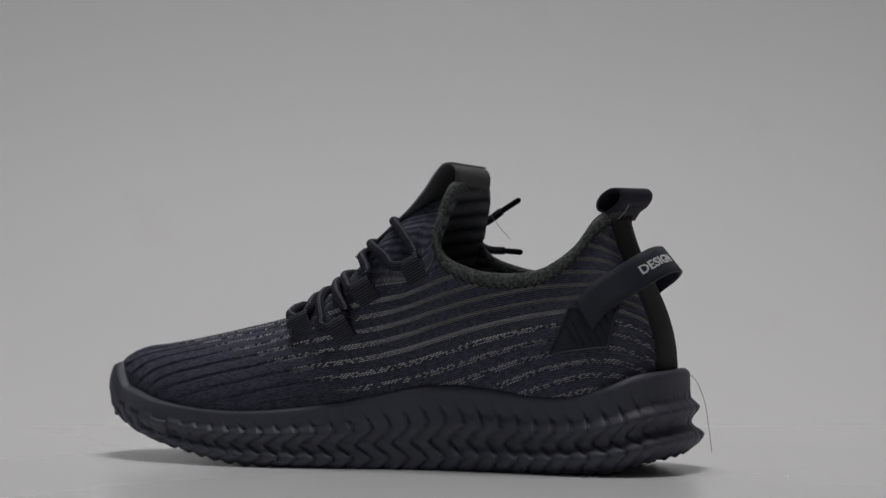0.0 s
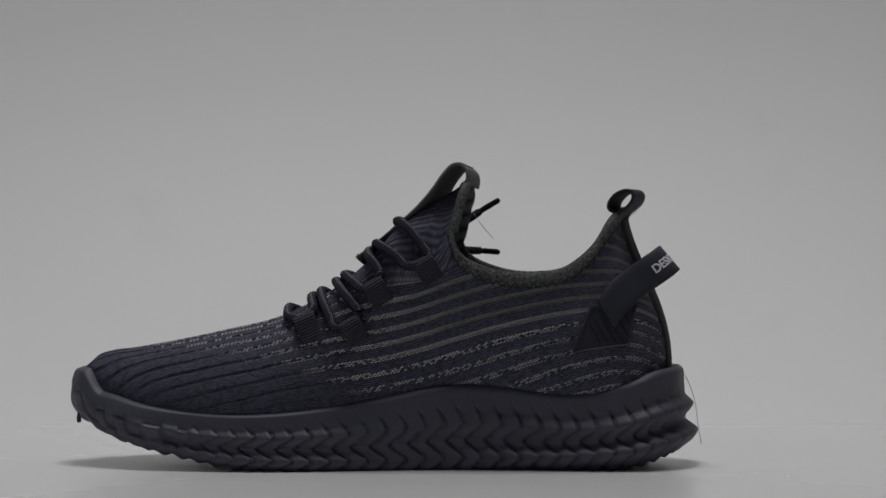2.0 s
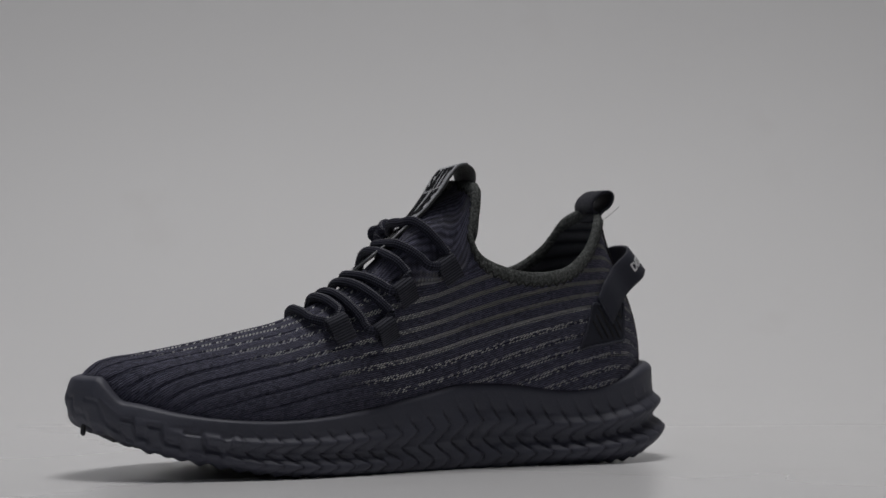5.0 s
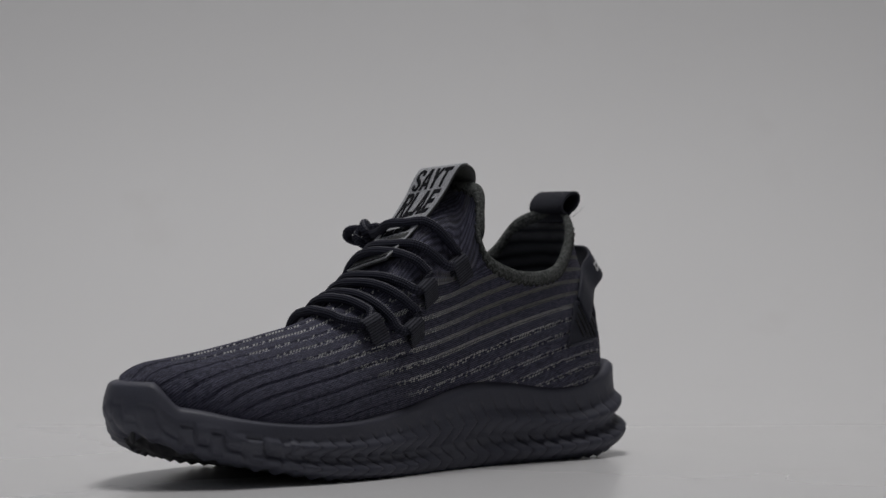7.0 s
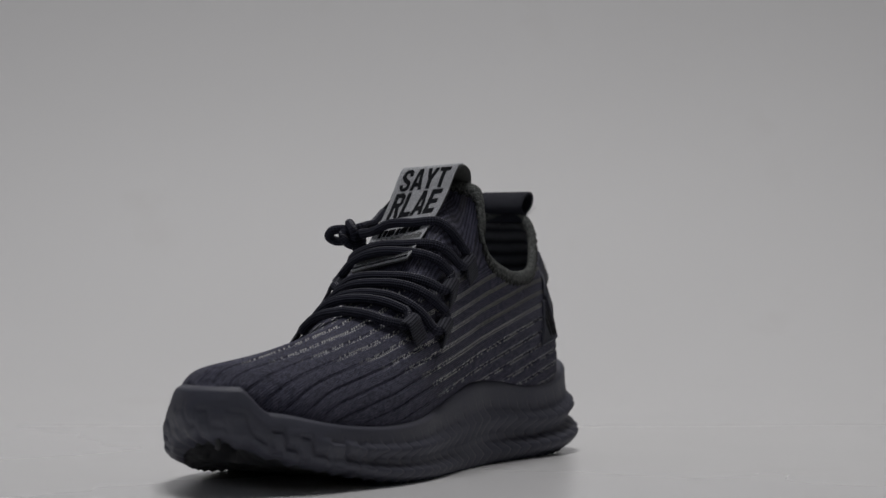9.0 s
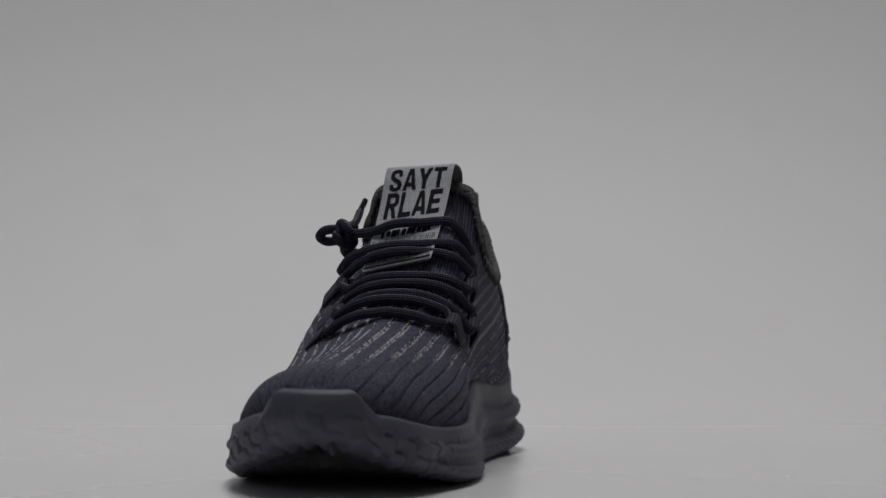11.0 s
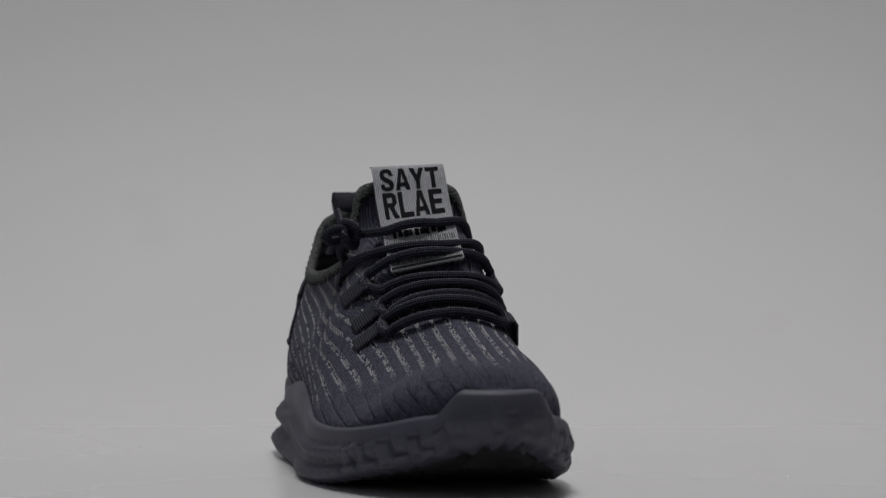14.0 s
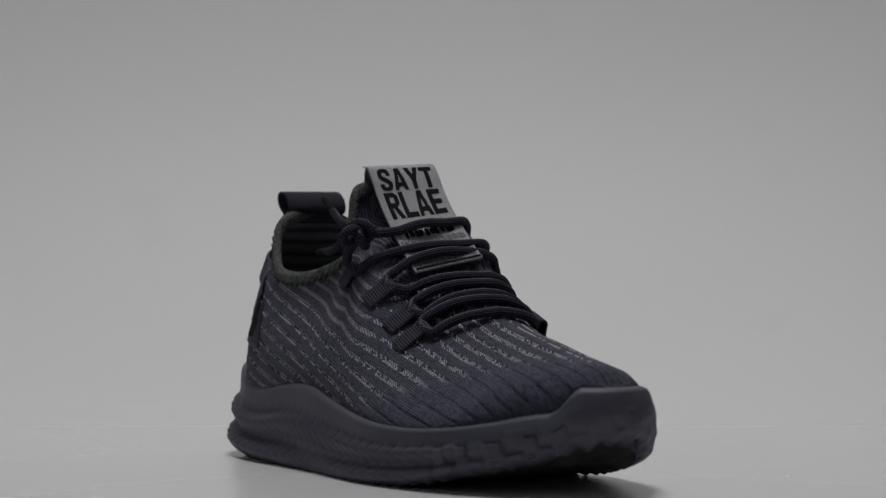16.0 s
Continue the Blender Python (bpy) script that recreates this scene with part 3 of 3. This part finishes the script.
def on_upper(y, z, side, lift=0.0):
    """The point of the upper on one side at that length and height, and its normal."""
    net, nrm, e, yb, arcs = NETS[side]
    d = (net[:, :, 1] - y) ** 2 + (net[:, :, 2] - z) ** 2
    i, j = np.unravel_index(np.argmin(d), d.shape)
    return net[i, j] + nrm[i, j] * lift, nrm[i, j]


# ---- collar binding with overlock stitches ----
def build_binding():
    verts, uvs = [], []
    ring = []
    for side in (1, -1):
        net, nrm, e, yb, arcs = NETS[side]
        idx = [i for i in range(NP) if e[i] >= 0.0]
        rows = []
        for i in idx:
            left = arcs[i, -1] - arcs[i]
            outer = [np.array([np.interp(-d, -left, net[i, :, c]) for c in range(3)]) for d in (0.0052, 0.0046, 0.0034, 0.0018, 0.0006)]
            n = nrm[i, -3]
            E = net[i, -1]
            up = unit(net[i, -1] - net[i, -4])
            sec = [outer[0] - n * 0.0004, outer[1] + n * 0.0010, outer[2] + n * 0.0013, outer[3] + n * 0.0014, outer[4] + n * 0.0012, E + up * 0.0012 + n * 0.0003, E + up * 0.0014 - n * 0.0012, E + up * 0.0002 - n * 0.0024, outer[2] - n * 0.0032, outer[0] - n * 0.0028]
            rows.append((sec, outer[0], n))
        ring.append(rows)
    full = ring[0] + ring[1][::-1]
    s = 0.0
    for i, (sec, root, n) in enumerate(full):
        if i:
            s += np.linalg.norm(sec[3] - full[i - 1][0][3])
        for j, v in enumerate(sec):
            verts.append(v)
            uvs.append((s, j * 0.0015))
    band = mesh_part("collar_binding", verts, grid_faces(len(full), 10), BINDING, shoe, "grey-green padded collar binding", uvs)
    # zigzag stitching over the binding's lower edge
    acc, last = 0.0, None
    marks = []
    for sec, root, n in full:
        if last is not None:
            acc += np.linalg.norm(root - last)
        last = root
        marks.append(acc)
    marks = np.array(marks)
    roots = np.array([r for _, r, _ in full])
    tops = np.array([sec[2] for sec, _, _ in full])
    nors = np.array([n for _, _, n in full])
    count = int(marks[-1] / 0.0021)
    pts = []
    for k in range(count):
        a = k * 0.0021
        r = np.array([np.interp(a, marks, roots[:, c]) for c in range(3)])
        t = np.array([np.interp(a, marks, tops[:, c]) for c in range(3)])
        n = np.array([np.interp(a, marks, nors[:, c]) for c in range(3)])
        pts.append(r * 1.35 - t * 0.35 + n * 0.0010 if k % 2 else t + n * 0.0004)
    pts = np.array(pts)
    tube("overlock_stitching", pts, 0.00045, THREAD, band, "dark zigzag stitching", sides=4, count=count * 2, ends=False)


build_binding()

# ---- laces and their webbing loops ----
TABS = {1: [(-0.0540, 0.0645), (-0.0335, 0.0640), (-0.0215, 0.0815), (0.0012, 0.0920)], -1: [(-0.0510, 0.0626), (-0.0395, 0.0706), (-0.0235, 0.0818), (0.0020, 0.0898)]}
TAB_WIDE = 0.0102


def tab_frame(y, z, side):
    """Place of a lace loop's fold: point, outward normal, direction up the upper, direction along its fold."""
    top, n = on_upper(y, z, side)
    low, n2 = on_upper(y + 0.0036, z - 0.0068, side)
    n = unit(n + n2)
    up = unit(top - low)
    along = unit(np.cross(up, n)) * side
    along = along if along[1] > 0 else -along
    return top, low, n, up, along


def build_tab(y, z, side):
    """A folded webbing loop sewn to the upper; its fold holds the cord."""
    top, low, n, up, along = tab_frame(y, z, side)
    n = n if side > 0 else n * 0.65
    fold = [low + n * 0.0014, low * 0.6 + top * 0.4 + n * 0.0030, top + n * 0.0048 - up * 0.0015, top + n * 0.0060 + up * 0.0012, top + n * 0.0050 + up * 0.0036, top + n * 0.0022 + up * 0.0042, top + n * 0.0006 + up * 0.0026, top + n * 0.0004 - up * 0.003]
    return ribbon("lace_loop", fold, [along] * len(fold), TAB_WIDE if side > 0 else TAB_WIDE * 0.88, 0.0012, WEBBING, shoe, "ribbed navy webbing lace loop", count=36)


# rows of cord over the tongue: length and height of each crest
CRESTS = [(-0.0660, 0.0722), (-0.0550, 0.0780), (-0.0505, 0.0803), (-0.0435, 0.0848), (-0.0395, 0.0882), (-0.0280, 0.0994), (-0.0245, 0.1024), (-0.0140, 0.1124)]


# where each row meets its loop: length and height, front mouth and upper mouth in turn
MOUTHS = [(-0.0625, 0.0665), (-0.0508, 0.0705), (-0.0405, 0.0630), (-0.0297, 0.0706), (-0.0280, 0.0805), (-0.0197, 0.0886), (-0.0085, 0.0917), (0.0012, 0.0975)]


def clear_of_upper(points, gap):
    """Push a cord's points out of the upper and off it by a gap, then smooth them."""
    skin = np.concatenate([NETS[sd][0][:, ::2].reshape(-1, 3) for sd in (1, -1)])
    outward = np.concatenate([NETS[sd][1][:, ::2].reshape(-1, 3) for sd in (1, -1)])
    out = np.array(points)
    lift = np.zeros_like(out)
    for i, p in enumerate(out):
        k = int(np.argmin(((skin - p) ** 2).sum(1)))
        d = float(np.dot(p - skin[k], outward[k]))
        if d < gap:
            lift[i] = outward[k] * (gap - d)
    for _ in range(3):
        lift[1:-1] = np.maximum(np.abs(lift[1:-1]), np.abs((lift[:-2] + lift[2:]) / 2)) * np.sign(lift[1:-1] + (lift[:-2] + lift[2:]) / 2)
    return out + lift


def cord_side(k, side, crest):
    """Points from the crest down to the loop, a smooth arch."""
    top, low, n, up, along = tab_frame(*TABS[side][k // 2], side)
    y, z = MOUTHS[k]
    if side < 0:
        y, z = TABS[-1][k // 2]
        y, z = (y + 0.0030, z + 0.0035) if k % 2 else (y - 0.0065, z - 0.0015)
    mouth, _ = on_upper(y, z, side, 0.0034 if side > 0 else 0.0026)
    centre = top + n * 0.0030 - up * 0.0002
    arch = []
    for t in (0.28, 0.5, 0.72, 0.88):
        bow_x, bow_z = (0.90, 1.9) if side > 0 else (0.78, 2.3)
        arch.append(np.array([crest[0] + (mouth[0] - crest[0]) * t**bow_x, crest[1] + (mouth[1] - crest[1]) * t**1.5, crest[2] + (mouth[2] - crest[2]) * t**bow_z]))
    return arch + [mouth, mouth * 0.45 + centre * 0.55, centre]


def build_laces():
    for side in (1, -1):
        for y, z in TABS[side]:
            build_tab(y, z, side)
    knot = np.array([-0.0380, -0.0050, 0.1072])
    for k, (y, z) in enumerate(CRESTS):
        crest = np.array([0.0005, y, z])
        right = cord_side(k, 1, crest)
        if k < 7:
            left = cord_side(k, -1, crest)
        else:
            left = [crest + np.array([-0.014, 0.000, -0.0005]), crest + np.array([-0.023, 0.003, -0.0035]), knot]
        tube("lace_cord", clear_of_upper(resampled(left[::-1] + [crest] + right, 40), 0.0026), 0.0022, CORD, shoe, "round braided navy lace", count=90)
    top, low, n, up, along = tab_frame(*TABS[-1][3], -1)
    a = top + n * 0.0028 + up * 0.0008
    tube("lace_cord", [a, a + along * 0.0085, knot * 0.5 + a * 0.5 + np.array([-0.003, 0.004, 0.0]), knot], 0.0022, CORD, shoe, "round braided navy lace", count=40)
    # the knot: wound turns, a drawn-out bow and two stiff ends
    wind = []
    for k in range(81):
        a = k / 80 * 2 * math.pi
        r = 0.0040 + 0.0016 * math.cos(3 * a)
        wind.append(knot + np.array([0.0034 * math.sin(3 * a) - 0.001, r * math.cos(2 * a), r * math.sin(2 * a)]))
    tube("lace_knot", wind, 0.0022, CORD, shoe, "tight double knot of navy lace", count=200)
    bow = [knot + np.array(v) for v in ((0.0, 0.0, 0.001), (-0.006, -0.003, 0.0024), (-0.0105, -0.005, 0.0014), (-0.0126, -0.004, -0.0010), (-0.0105, -0.001, -0.0032), (-0.006, 0.001, -0.0030), (0.0, 0.001, -0.002))]
    tube("lace_bow", bow, 0.0022, CORD, shoe, "short bow of navy lace", count=60)
    for end, mid in (((-0.0395, 0.0315, 0.1242), (-0.0395, 0.012, 0.1125)), ((-0.0425, 0.0315, 0.0985), (-0.0435, 0.013, 0.1000))):
        end, mid = np.array(end), np.array(mid)
        tube("lace_end", [knot, knot * 0.4 + mid * 0.6 + np.array([-0.001, 0, 0.001]), mid, mid * 0.45 + end * 0.55], 0.0019, CORD, shoe, "loose end of navy lace", count=40)
        tube("lace_tip", [mid * 0.5 + end * 0.5, mid * 0.25 + end * 0.75, end], 0.0014, INK, shoe, "black plastic lace tip", count=24)


build_laces()


# ---- lettering ----
def lettering(name, body, height, width, place, right, up, mat, parent, label, bold=0.02, depth=0.00025, bend=None):
    """Flat raised letters, fitted to a height and a width, centred at a place."""
    data = bpy.data.curves.new("letters", "FONT")
    data.body, data.size, data.offset, data.extrude, data.resolution_u = body, 1.0, bold, 0.05, 3
    temp = new("letters", data)
    bpy.context.view_layer.update()
    me = bpy.data.meshes.new_from_object(temp.evaluated_get(bpy.context.evaluated_depsgraph_get()))
    bpy.data.objects.remove(temp)
    bpy.data.curves.remove(data)
    co = np.array([v.co[:] for v in me.vertices])
    lo, hi = co.min(0), co.max(0)
    right, up = unit(np.array(right, float)), unit(np.array(up, float))
    n = np.cross(right, up)
    co = (co - (lo + hi) / 2) / (hi - lo)
    out = np.array(place) + co[:, :1] * width * right + co[:, 1:2] * height * up + co[:, 2:] * depth * n
    if bend is not None:
        # lay the letters along a band instead: its centre line, width direction, and the arc length of the text's middle
        line, across, s0 = bend
        arc = arc_lengths(np.asarray(line, float))
        at = s0 + co[:, 0] * width
        c = hermite(at, arc, line)
        w = unit(hermite(at, arc, across))
        t = unit(hermite(at + 0.0005, arc, line) - hermite(at - 0.0005, arc, line))
        nn = unit(np.cross(t, w))
        out = c + w * co[:, 1:2] * height + nn * (co[:, 2:] * depth + 0.0010)
    me.vertices.foreach_set("co", out.astype(np.float32).ravel())
    me.materials.clear()
    me.materials.append(mat)
    me.update()
    me.name = name
    ob = new(name, me)
    ob.parent = parent
    return tagged(ob, label=label)


# ---- the label that runs over the tongue and folds back inside ----
# block capitals in a unit cell, as outlines of their strokes
BLOCKS = {
    "S": [[(1, .70), (.70, .70), (.66, .82), (.5, .86), (.34, .82), (.32, .72), (.40, .64), (.75, .52), (.95, .40), (1, .27), (.92, .09), (.7, 0), (.3, 0), (.08, .10), (0, .30), (.30, .30), (.34, .18), (.5, .14), (.66, .18), (.69, .27), (.6, .36), (.25, .48), (.05, .60), (.01, .74), (.10, .92), (.32, 1), (.70, 1), (.92, .92)]],
    "A": [[(-.04, 0), (.26, 0), (.5, .80), (.5, 1), (.32, 1)], [(1.04, 0), (.68, 1), (.5, 1), (.5, .80), (.74, 0)], [(.32, .18), (.68, .18), (.63, .34), (.37, .34)]],
    "Y": [[(-.04, 1), (.30, 1), (.5, .66), (.70, 1), (1.04, 1), (.66, .42), (.66, 0), (.34, 0), (.34, .42)]],
    "T": [[(0, .83), (1, .83), (1, 1), (0, 1)], [(.34, 0), (.66, 0), (.66, .83), (.34, .83)]],
}
BLOCKS["L"] = [[(0, 0), (.32, 0), (.32, 1), (0, 1)], [(.32, 0), (1, 0), (1, .18), (.32, .18)]]
BLOCKS["E"] = BLOCKS["L"] + [[(.32, .42), (.92, .42), (.92, .59), (.32, .59)], [(.32, .82), (1, .82), (1, 1), (.32, 1)]]
BLOCKS["R"] = BLOCKS["L"][:1] + [[(.32, .84), (.70, .84), (.75, 1), (.32, 1)], [(.75, 1), (.70, .84), (.70, .60), (.75, .44), (1, .58), (1, .88)], [(.32, .44), (.75, .44), (.70, .60), (.32, .60)], [(.42, .44), (.72, .44), (1.04, 0), (.70, 0)]]


def build_tag():
    cx = -0.0072
    prof = [(-0.0315, 0.0932), (-0.0228, 0.0998), (-0.0125, 0.1090), (-0.004, 0.1172), (0.0035, 0.1265), (0.0093, 0.1350), (0.0130, 0.1385), (0.0168, 0.1388), (0.0198, 0.1362), (0.0206, 0.1320), (0.0200, 0.1285)]
    prof = [(y + 0.0012 * float(step(z, 0.105, 0.125)), z + 0.0010 * float(step(z, 0.105, 0.125))) for y, z in prof]
    lean = [(1.0, -0.11, v) for v in (0.20, 0.18, 0.15, 0.12, 0.09, 0.06, 0.05, 0.05, 0.05, 0.05, 0.05)]
    front = 8
    tag = ribbon("tongue_label", [(cx, y, z) for y, z in prof[:front]], lean[:front], 0.0345, 0.0007, LABEL, shoe, "grey woven pull label with black lettering", count=64)
    inside = []
    for (y0, z0), (y1, z1), (y2, z2) in zip(prof[:1] + prof, prof, prof[1:] + prof[-1:]):
        n = unit(np.array([-(z2 - z0), y2 - y0]))
        inside.append((cx + 0.0024 * float(step(len(inside), 5.0, 9.0)), y1 - n[0] * 0.0009, z1 - n[1] * 0.0009))
    ribbon("label_backing", inside, lean, 0.0340, 0.0008, LABEL_BACK, tag, "dark grey backing of the label", count=70)
    face_line = resampled([(cx, y, z) for y, z in prof[:front]], 240)
    ys, zs = face_line[:, 1], np.maximum.accumulate(face_line[:, 2] + np.arange(240) * 1e-9)
    slopes = np.interp(zs, [z for _, z in prof[:front]], [v[2] for v in lean[:front]])
    def laid(x, z, lift):
        """A point of the label's face, x across it and z high, lifted off it."""
        y = float(np.interp(z, zs, ys))
        dy = (float(np.interp(z + 0.0006, zs, ys)) - float(np.interp(z - 0.0006, zs, ys))) / 0.0012
        return np.array([cx, y, z]) + unit(np.array([1.0, -0.11, float(np.interp(z, zs, slopes))])) * x + unit(np.array([0.0, -1.0, dy])) * lift

    def woven(name, outlines, x, wide, z_low, z_high, label="", mat=INK):
        """Dark shapes woven into the label, cut into strips so that they follow its curve."""
        bm = bmesh.new()
        for outline in outlines:
            bm.faces.new([bm.verts.new((u, v, 0)) for u, v in outline])
        for cut in np.arange(0.1, 1.0, 0.1):
            bmesh.ops.bisect_plane(bm, geom=bm.verts[:] + bm.edges[:] + bm.faces[:], plane_co=(0, cut, 0), plane_no=(0, 1, 0))
        rim = bmesh.ops.extrude_face_region(bm, geom=bm.faces[:])["geom"]
        for v in rim:
            if isinstance(v, bmesh.types.BMVert):
                v.co.z = 1.0
        for v in bm.verts:
            v.co = laid(x + v.co.x * wide, z_low + v.co.y * (z_high - z_low), 0.0003 + 0.0004 * v.co.z)
        bmesh.ops.recalc_face_normals(bm, faces=bm.faces[:])
        me = bpy.data.meshes.new(name)
        bm.to_mesh(me)
        bm.free()
        me.materials.append(mat)
        ob = new(name, me)
        ob.parent = tag
        if label:
            tagged(ob, label=label)

    for word, z_low, z_high in (("SAYT", 0.1284, 0.1382), ("RLAE", 0.1156, 0.1273)):
        for k, letter in enumerate(word):
            woven("letter", BLOCKS[letter], -0.0141 + k * 0.0073, 0.0063, z_low, z_high, "black woven block letter")
    # a third, smaller line that a lace half covers
    bar = [[(0, 0), (1, 0), (1, 1), (0, 1)]]
    for k in range(10):
        woven("lettering_bar", bar, -0.0125 + k * 0.0026, 0.0014 + 0.0005 * (k % 3), 0.1068 + 0.0003 * (k % 2), 0.1097)
    woven("seam", bar, -0.0166, 0.0332, 0.0937, 0.0945, "dark seam line")
    # loose weft threads below the lettering and above the seam
    for z_low, z_high in ((0.1030, 0.1058), (0.0950, 0.0990)):
        for k in range(30):
            woven("weft_gap", bar, -0.0160 + k * 0.00108, 0.00044, z_low + 0.0002 * (k % 2), z_high - 0.0003 * (k % 3), mat=LABEL_BACK)


build_tag()


# ---- heel: centre tape, pull loop, side straps ----
def build_heel():
    net, nrm, e, yb, arcs = NETS[1]
    verts, uvs = [], []
    widths = np.linspace(-0.0135, 0.0135, 19)
    rows = list(range(3, NH, 4)) + [NH - 1]
    for j in rows:
        for w in widths:
            side = 1 if w >= 0 else -1
            net, nrm, e, yb, arcs = NETS[side]
            ribs = net[NP - 120:, j]
            gap = np.abs(ribs[:, 0] - ribs[-1, 0])[::-1]
            spot = [np.interp(abs(w), gap, ribs[::-1, c]) for c in range(3)]
            way = [np.interp(abs(w), gap, nrm[NP - 120:, j][::-1, c]) for c in range(3)]
            lift = 0.0011 if abs(w) < 0.0125 else -0.0002
            verts.append(np.array(spot) + unit(np.array(way)) * lift)
            uvs.append((j * 0.001, w))
    mesh_part("heel_tape", verts, grid_faces(len(rows), len(widths)), TAPE, shoe, "black vertical heel tape", uvs)
    c = np.array([-0.0130, 0.0930, 0.1228])
    ring = []
    for k in range(15):
        a = math.radians(-70 + k * 320 / 14)
        ring.append(c + np.array([0, 0.0056 * math.cos(a) + 0.0014 * math.sin(a), 0.0050 * math.sin(a) + 0.0012 * math.cos(a)]))
    ring = [np.array([-0.0138, 0.0900, 0.1140])] + ring + [np.array([-0.0138, 0.0880, 0.1130])]
    ribbon("heel_pull_loop", ring, [(0.985, -0.174, 0)] * len(ring), 0.0300, 0.0013, SATIN, shoe, "navy webbing heel pull loop", count=60)
    # the strap: from a stitched patch on one side, out behind the heel, to the other side
    m1, _ = on_upper(0.0875, 0.0765, 1, 0.0014)
    m2, _ = on_upper(0.0875, 0.0765, -1, 0.0014)
    lo1, _ = on_upper(0.0835, 0.0700, 1, 0.0012)
    lo2, _ = on_upper(0.0835, 0.0700, -1, 0.0012)
    back = np.array([-0.0155, 0.1132, 0.0958])
    path = [lo1, m1, np.array([0.0050, 0.0990, 0.0860]), np.array([0.0005, 0.1080, 0.0920]), np.array([-0.0060, 0.1120, 0.0950]), back, np.array([-0.0250, 0.1120, 0.0950]), np.array([-0.0315, 0.1080, 0.0920]), np.array([-0.0355, 0.0990, 0.0860]), m2, lo2]
    tilts = [0.55, 0.55, 0.60, 0.68, 0.74, 0.76, 0.74, 0.68, 0.60, 0.55, 0.55]
    across = [unit(np.array([0, -v, 0.9])) for v in tilts]
    strap = ribbon("heel_strap", path, across, 0.0150, 0.0016, STRAP, shoe, "slate coated strap looping behind the heel", count=90)
    lettering("lettering", "DESIGN", 0.0044, 0.0212, back, (-1, 0, 0), (0, 0, 1), WHITE, strap, "white printed letters", 0.02, bend=(path, across, arc_lengths(np.array(path))[4] - 0.001))
    # stitched side patches with slanting bars
    for side in (1, -1):
        corners = [(0.0690, 0.0530), (0.0945, 0.0565), (0.0975, 0.0745), (0.0775, 0.0740)]
        n = 12
        verts, uvs = [], []
        for i in range(n):
            for j in range(n):
                u, v = i / (n - 1), j / (n - 1)
                yz = [(1 - u) * (1 - v) * corners[0][c] + u * (1 - v) * corners[1][c] + u * v * corners[2][c] + (1 - u) * v * corners[3][c] for c in range(2)]
                pt, nn = on_upper(yz[0], yz[1], side, 0.0009)
                verts.append(np.array([pt[0], yz[0], yz[1]]))
                uvs.append((u * 0.02, v * 0.02))
        patch = mesh_part("side_patch", verts, grid_faces(n, n, flip=side < 0), STRAP, strap, "slate patch with slanting bars", uvs)
        rim = []
        for a, b in zip(corners, corners[1:] + corners[:1]):
            for t in np.linspace(0, 1, 7)[:-1]:
                yz = (a[0] + (b[0] - a[0]) * t, a[1] + (b[1] - a[1]) * t)
                pt, nn = on_upper(yz[0], yz[1], side, 0.0012)
                rim.append(np.array([pt[0], yz[0], yz[1]]))
        tube("patch_border", rim + rim[:1], 0.0007, STRAP, patch, "raised slate border", sides=6, count=90, ends=False)
        for k in range(7):
            y0 = 0.0735 + k * 0.0036
            pts = []
            for t in np.linspace(0, 1, 6):
                yy, zz = y0 - 0.004 + 0.0085 * (1 - t), 0.0570 + 0.0155 * t
                if yy > 0.0950 + 0.001 * t or yy < 0.0735 + 0.004 * t:
                    continue
                pt, nn = on_upper(yy, zz, side, 0.0011)
                pts.append(np.array([pt[0], yy, zz]))
            if len(pts) > 2:
                tube("slanting_bar", pts, 0.00055, TAPE, patch, sides=6, count=12)


build_heel()


# ---- stray threads at the heel and the collar ----
def build_threads():
    tube("loose_thread", [(-0.032, 0.1165, 0.0435), (-0.033, 0.1205, 0.040), (-0.034, 0.1250, 0.030), (-0.034, 0.1275, 0.015), (-0.033, 0.1290, 0.006)], 0.00016, LABEL, shoe, "fine loose thread", sides=5, count=40)
    tube("loose_thread", [(-0.004, 0.0925, 0.1140), (-0.002, 0.0960, 0.1165), (0.001, 0.1000, 0.1210)], 0.00014, LABEL, shoe, "fine loose thread", sides=5, count=20)
    tube("loose_thread", [(-0.030, 0.0190, 0.1180), (-0.031, 0.0230, 0.1120), (-0.032, 0.0290, 0.1050)], 0.00014, LABEL, shoe, "fine loose thread", sides=5, count=20)


build_threads()


def build_flash():
    """A nub of moulding flash that hangs under the toe."""
    tube("moulding_flash", [(0.002, -0.1645, 0.0250), (0.002, -0.1665, 0.0215), (0.0025, -0.1668, 0.0175)], 0.0012, RUBBER, shoe, "small dark nub of moulding flash", sides=8, count=12)


build_flash()


def motions():
    """The shoe turns steadily on the spot."""
    rows = []
    for k in range(33):
        t = 0.5 * k
        rows.append((t, pose(0, 0, 0.0018, 0, 0, -112.9 + 8.96 * t)))
    walk(shoe, rows)


motions()
